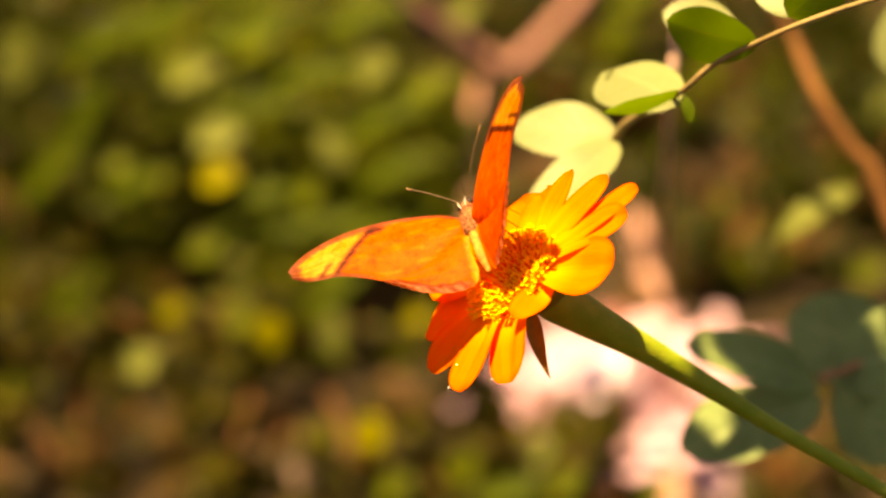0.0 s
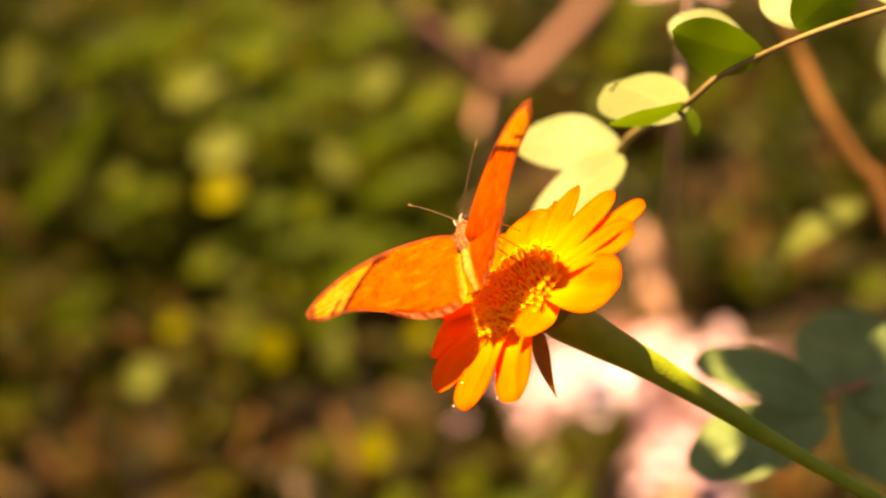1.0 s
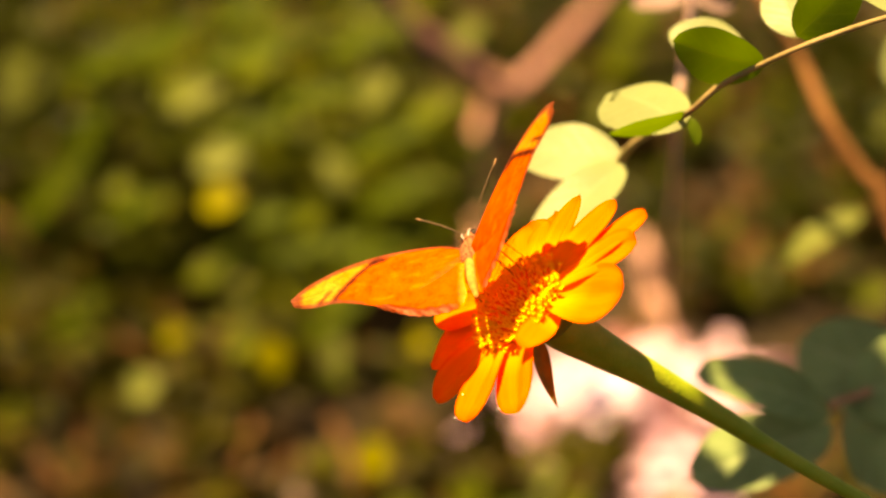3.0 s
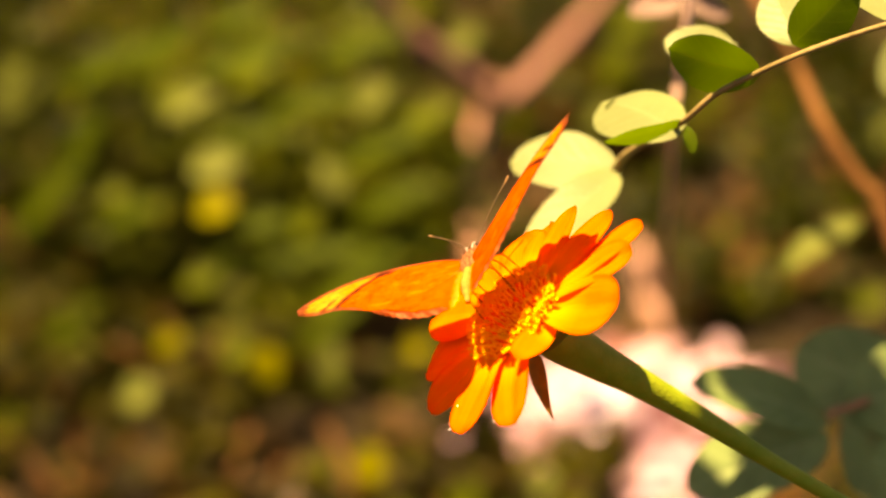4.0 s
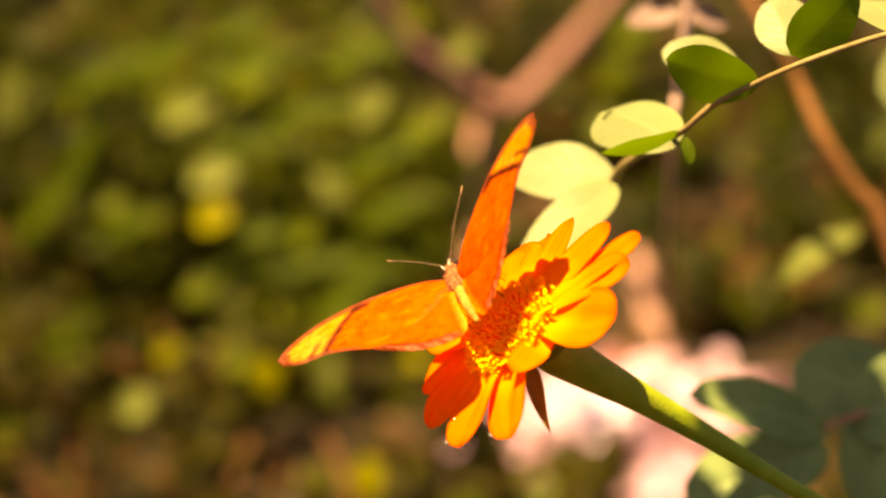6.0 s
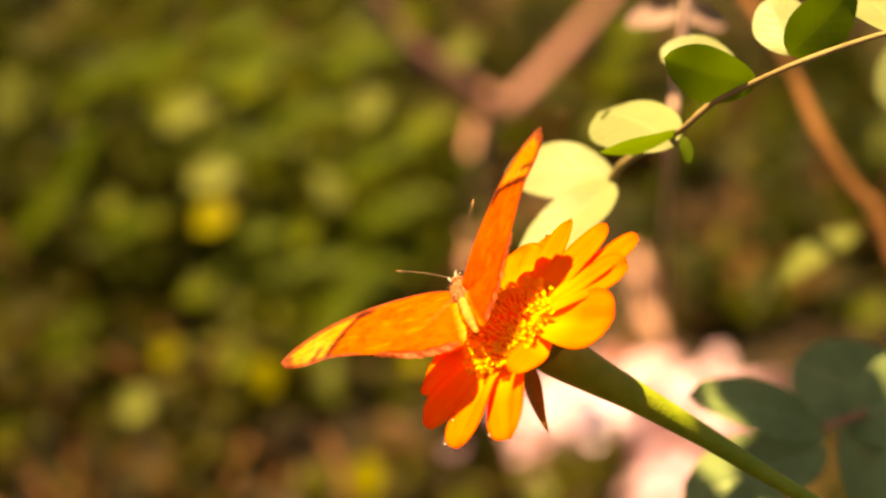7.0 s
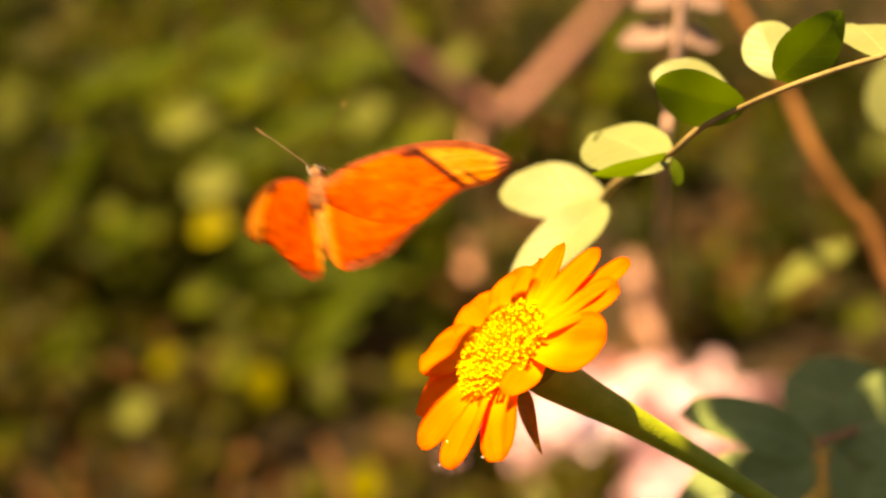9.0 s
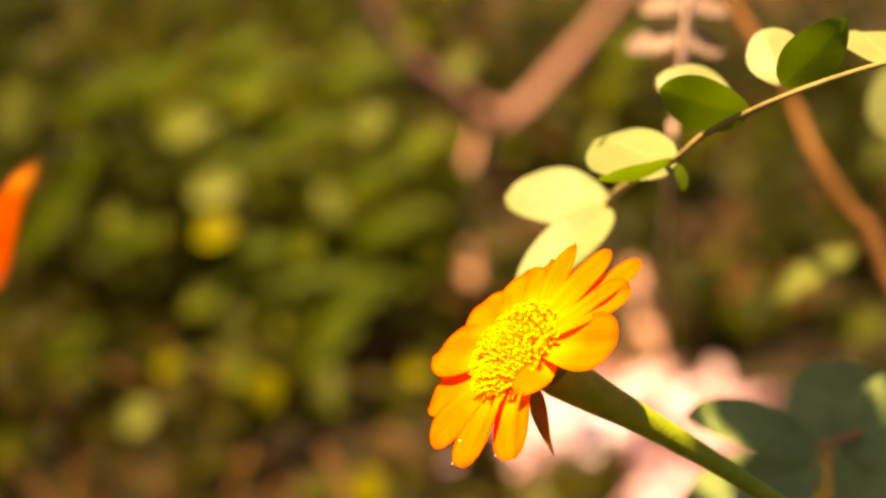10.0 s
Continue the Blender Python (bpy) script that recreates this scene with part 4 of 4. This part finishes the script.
# seconds, place in mm and turn in degrees in the axes of the shot, then how far each wing is raised
FLIGHT = [
    (0, 7.4, 5.9, -753.5, -46.4, -24.5, 39.5, 33.5, 32.7),
    (0.2, 6.8, 6.2, -754.3, -57.7, -24.8, 38.8, 24.1, 22.3),
    (0.4, 6.5, 5.4, -753.2, -62.0, -27.2, 38.0, 15.8, 14.8),
    (0.5, 5.6, 5.0, -753.0, -65.7, -26.9, 39.6, 16.6, 16.6),
    (0.6, 5.4, 4.6, -753.5, -65.1, -25.0, 41.6, 19.6, 20.1),
    (0.8, 7.3, 5.3, -755.3, -66.8, -24.4, 43.5, 33.5, 34.0),
    (1, 5.0, 5.5, -752.3, -51.5, -31.7, 41.5, 19.3, 22.0),
    (1.2, 4.8, 5.3, -751.6, -45.7, -31.1, 37.0, 9.2, 9.9),
    (1.4, 4.6, 4.8, -752.4, -44.9, -28.5, 34.6, 6.0, 5.8),
    (1.5, 4.8, 4.5, -752.8, -45.0, -27.6, 34.3, 11.4, 11.2),
    (1.6, 5.0, 4.7, -752.7, -47.7, -27.8, 34.7, 17.1, 16.9),
    (1.8, 7.3, 3.5, -753.7, -59.2, -27.0, 35.3, 23.5, 22.2),
    (2, 7.9, 4.0, -752.8, -60.7, -26.2, 37.0, 27.8, 26.5),
    (2.2, 5.4, 6.0, -749.7, -45.5, -32.6, 35.0, 32.8, 34.9),
    (2.4, 4.6, 5.4, -751.1, -47.2, -30.0, 35.0, 14.8, 16.4),
    (2.5, 4.6, 5.6, -752.3, -49.6, -26.2, 35.0, 10.8, 11.6),
    (2.6, 5.2, 5.6, -753.4, -54.0, -23.7, 36.0, 8.5, 9.3),
    (2.9, 5.7, 5.1, -753.6, -58.4, -23.9, 36.1, 19.5, 20.3),
    (3.2, 6.0, 5.0, -753.5, -60.8, -24.2, 36.2, 28.5, 29.3),
    (3.5, 6.4, 4.8, -753.5, -65.2, -24.4, 36.3, 14.6, 15.4),
    (3.8, 6.7, 4.5, -753.5, -68.6, -24.7, 36.3, 25.6, 24.4),
    (4, 7.1, 4.7, -752.8, -70.5, -25.5, 36.4, 22.0, 19.8),
    (4.2, 7.7, 5.3, -752.8, -61.4, -25.5, 37.4, 22.7, 22.0),
    (4.4, 5.0, 6.1, -751.9, -45.2, -22.6, 43.5, 32.4, 34.2),
    (4.5, 5.7, 6.0, -752.6, -42.2, -18.6, 43.5, 30.8, 31.4),
    (4.6, 5.5, 5.6, -752.4, -44.8, -15.9, 42.5, 26.9, 26.4),
    (4.8, 7.5, 3.3, -754.0, -57.1, -10.4, 40.5, 23.0, 21.6),
    (5, 7.8, 2.7, -752.8, -58.3, -10.0, 38.4, 25.1, 22.7),
    (5.2, 8.7, 2.3, -752.8, -61.1, -11.9, 40.9, 33.1, 30.8),
    (5.4, 8.1, 2.5, -752.5, -58.8, -15.8, 42.4, 34.1, 33.9),
    (5.5, 6.4, 3.4, -752.4, -56.7, -15.3, 43.1, 28.5, 28.5),
    (5.6, 4.6, 4.0, -752.6, -55.4, -13.6, 44.3, 22.2, 22.1),
    (5.8, 4.5, 3.6, -752.6, -55.8, -14.4, 43.5, 17.5, 17.3),
    (6.1, 4.4, 3.3, -752.6, -55.5, -14.1, 43.9, 28.5, 28.1),
    (6.4, 4.2, 2.9, -752.7, -56.1, -14.7, 43.3, 32.5, 31.9),
    (6.8, 4.0, 2.4, -752.8, -55.9, -15.3, 42.8, 21.2, 20.3),
    (7, 5.7, 0.8, -753.8, -59.4, -16.0, 42.1, 24.5, 23.5),
    (7.2, 6.7, 1.0, -753.9, -59.6, -16.9, 44.7, 31.5, 27.4),
    (7.4, 6.4, 0.6, -753.3, -56.8, -16.9, 46.3, 40.4, 34.3),
    (7.5, 6.2, 2.7, -752.7, -55.9, -15.3, 46.2, 36.9, 40.5),
    (7.6, 5.7, 4.5, -752.7, -52.1, -14.7, 43.9, 30.6, 23.8),
    (7.8, 5.1, 5.0, -751.7, -41.6, -20.5, 37.5, 15.9, 11.9),
    (8, 5.2, 3.9, -752.6, -38.1, -23.3, 35.1, 12.3, 12.9),
    (8.2, 6.1, 3.2, -754.8, -52.2, -19.7, 37.5, 22.5, 22.8),
    (8.4, 7.2, 3.2, -755.1, -60.2, -22.2, 38.0, 21.8, 21.7),
    (8.5, 7.5, 3.3, -755.0, -62.2, -21.4, 37.3, 25.4, 24.7),
    (8.6, 8.0, 2.5, -755.5, -63.7, -21.6, 36.4, 28.8, 28.2),
    (8.7, 7.4, 1.4, -756.0, -66.2, -19.9, 35.5, 37.3, 35.2),
    (8.8, 5.0, 5.5, -753.9, -48.7, -27.1, 31.7, 52.8, 53.1),
    (8.9, -3.5, 13.2, -739.2, -26.4, -32.9, 23.3, -21.4, -14.0),
    (9, -25.9, 29.6, -746.3, -11.8, -32.5, 13.5, -30.2, -29.5),
    (9.1, -35.2, 40.0, -764.6, -57.9, -24.0, 1.2, 6.8, 6.7),
    (9.2, -43.0, 58.5, -796.3, -56.7, -32.8, 7.7, -5.0, -4.3),
    (9.3, -43.9, 62.1, -822.7, -78.0, -8.0, 28.0, 41.0, 40.0),
    (9.4, -47.7, 66.9, -877.3, -73.0, 3.0, 40.0, 18.0, 18.0),
    (9.5, -50.9, 65.7, -913.1, -66.0, 15.0, 41.0, -38.0, -38.0),
    (9.6, -72.3, 58.2, -937.9, -51.0, 0.0, 12.0, -46.0, -48.0),
    (9.7, -91.9, 52.9, -968.3, -69.0, 0.0, 5.0, 14.0, 14.0),
    (9.8, -112.1, 62.4, -950.0, -63.0, -21.0, 12.0, 14.0, 14.0),
    (9.9, -125.0, 58.9, -970.3, -65.0, -32.0, 8.0, -2.0, -2.0),
    (10, -143.0, 23.0, -990.2, -27.0, -38.0, 32.0, 17.0, 17.0),
]
# seconds, sway in mm across and up: the flower, then the vine
SWAY = [
    (0, 0.0, 0.0, 0.1, -0.1),
    (0.5, 0.1, -0.3, -0.0, -0.3),
    (1, 0.2, -0.1, -0.2, 0.5),
    (1.5, -0.3, -0.2, -0.6, 0.6),
    (2, 0.1, -0.2, -0.5, 0.9),
    (2.5, -0.0, 0.1, -0.5, 0.5),
    (4, -0.1, -0.2, -0.8, 0.6),
    (4.5, -0.1, 0.0, -0.9, 1.0),
    (5, -0.1, -0.3, -1.0, 0.8),
    (5.5, 0.0, -0.4, -0.7, 0.4),
    (7, -0.2, -0.5, -0.9, 1.0),
    (7.5, 0.1, -0.6, -1.0, 0.8),
    (8, 0.2, -0.6, -0.8, 1.0),
    (8.5, -0.3, -0.7, -1.0, 1.0),
    (9, -0.1, -0.4, -1.2, 1.3),
    (9.5, 0.1, -0.3, -1.5, 1.1),
    (10, 0.4, -0.1, -2.0, 1.0),
]


def motions():
    """The butterfly feeds, beats its wings and leaves; flower and vine sway in the air."""
    walk(BUTTERFLY, [(t, AXES @ pose(x / 1000, y / 1000, z / 1000, rx, ry, rz)) for t, x, y, z, rx, ry, rz, _, _ in FLIGHT])
    for w, side, k in ((WINGS[0], -1, 7), (WINGS[1], 1, 8)):
        walk(w, [(row[0], pose(side * 0.002, 0.002, 0.0015, 0, -side * row[k], 0) @ pose(0, 0, 0, 0, 0, side * 2.0)) for row in FLIGHT])
    turn = AXES.to_3x3()
    walk(FLOWER, [(t, Matrix.Translation(turn @ Vector((a / 1000, b / 1000, 0))) @ FLOWER_AT) for t, a, b, _, _ in SWAY])
    walk(VINE, [(t, Matrix.Translation(turn @ Vector((a / 1000, b / 1000, 0))) @ VINE_AT) for t, _, _, a, b in SWAY])


motions()
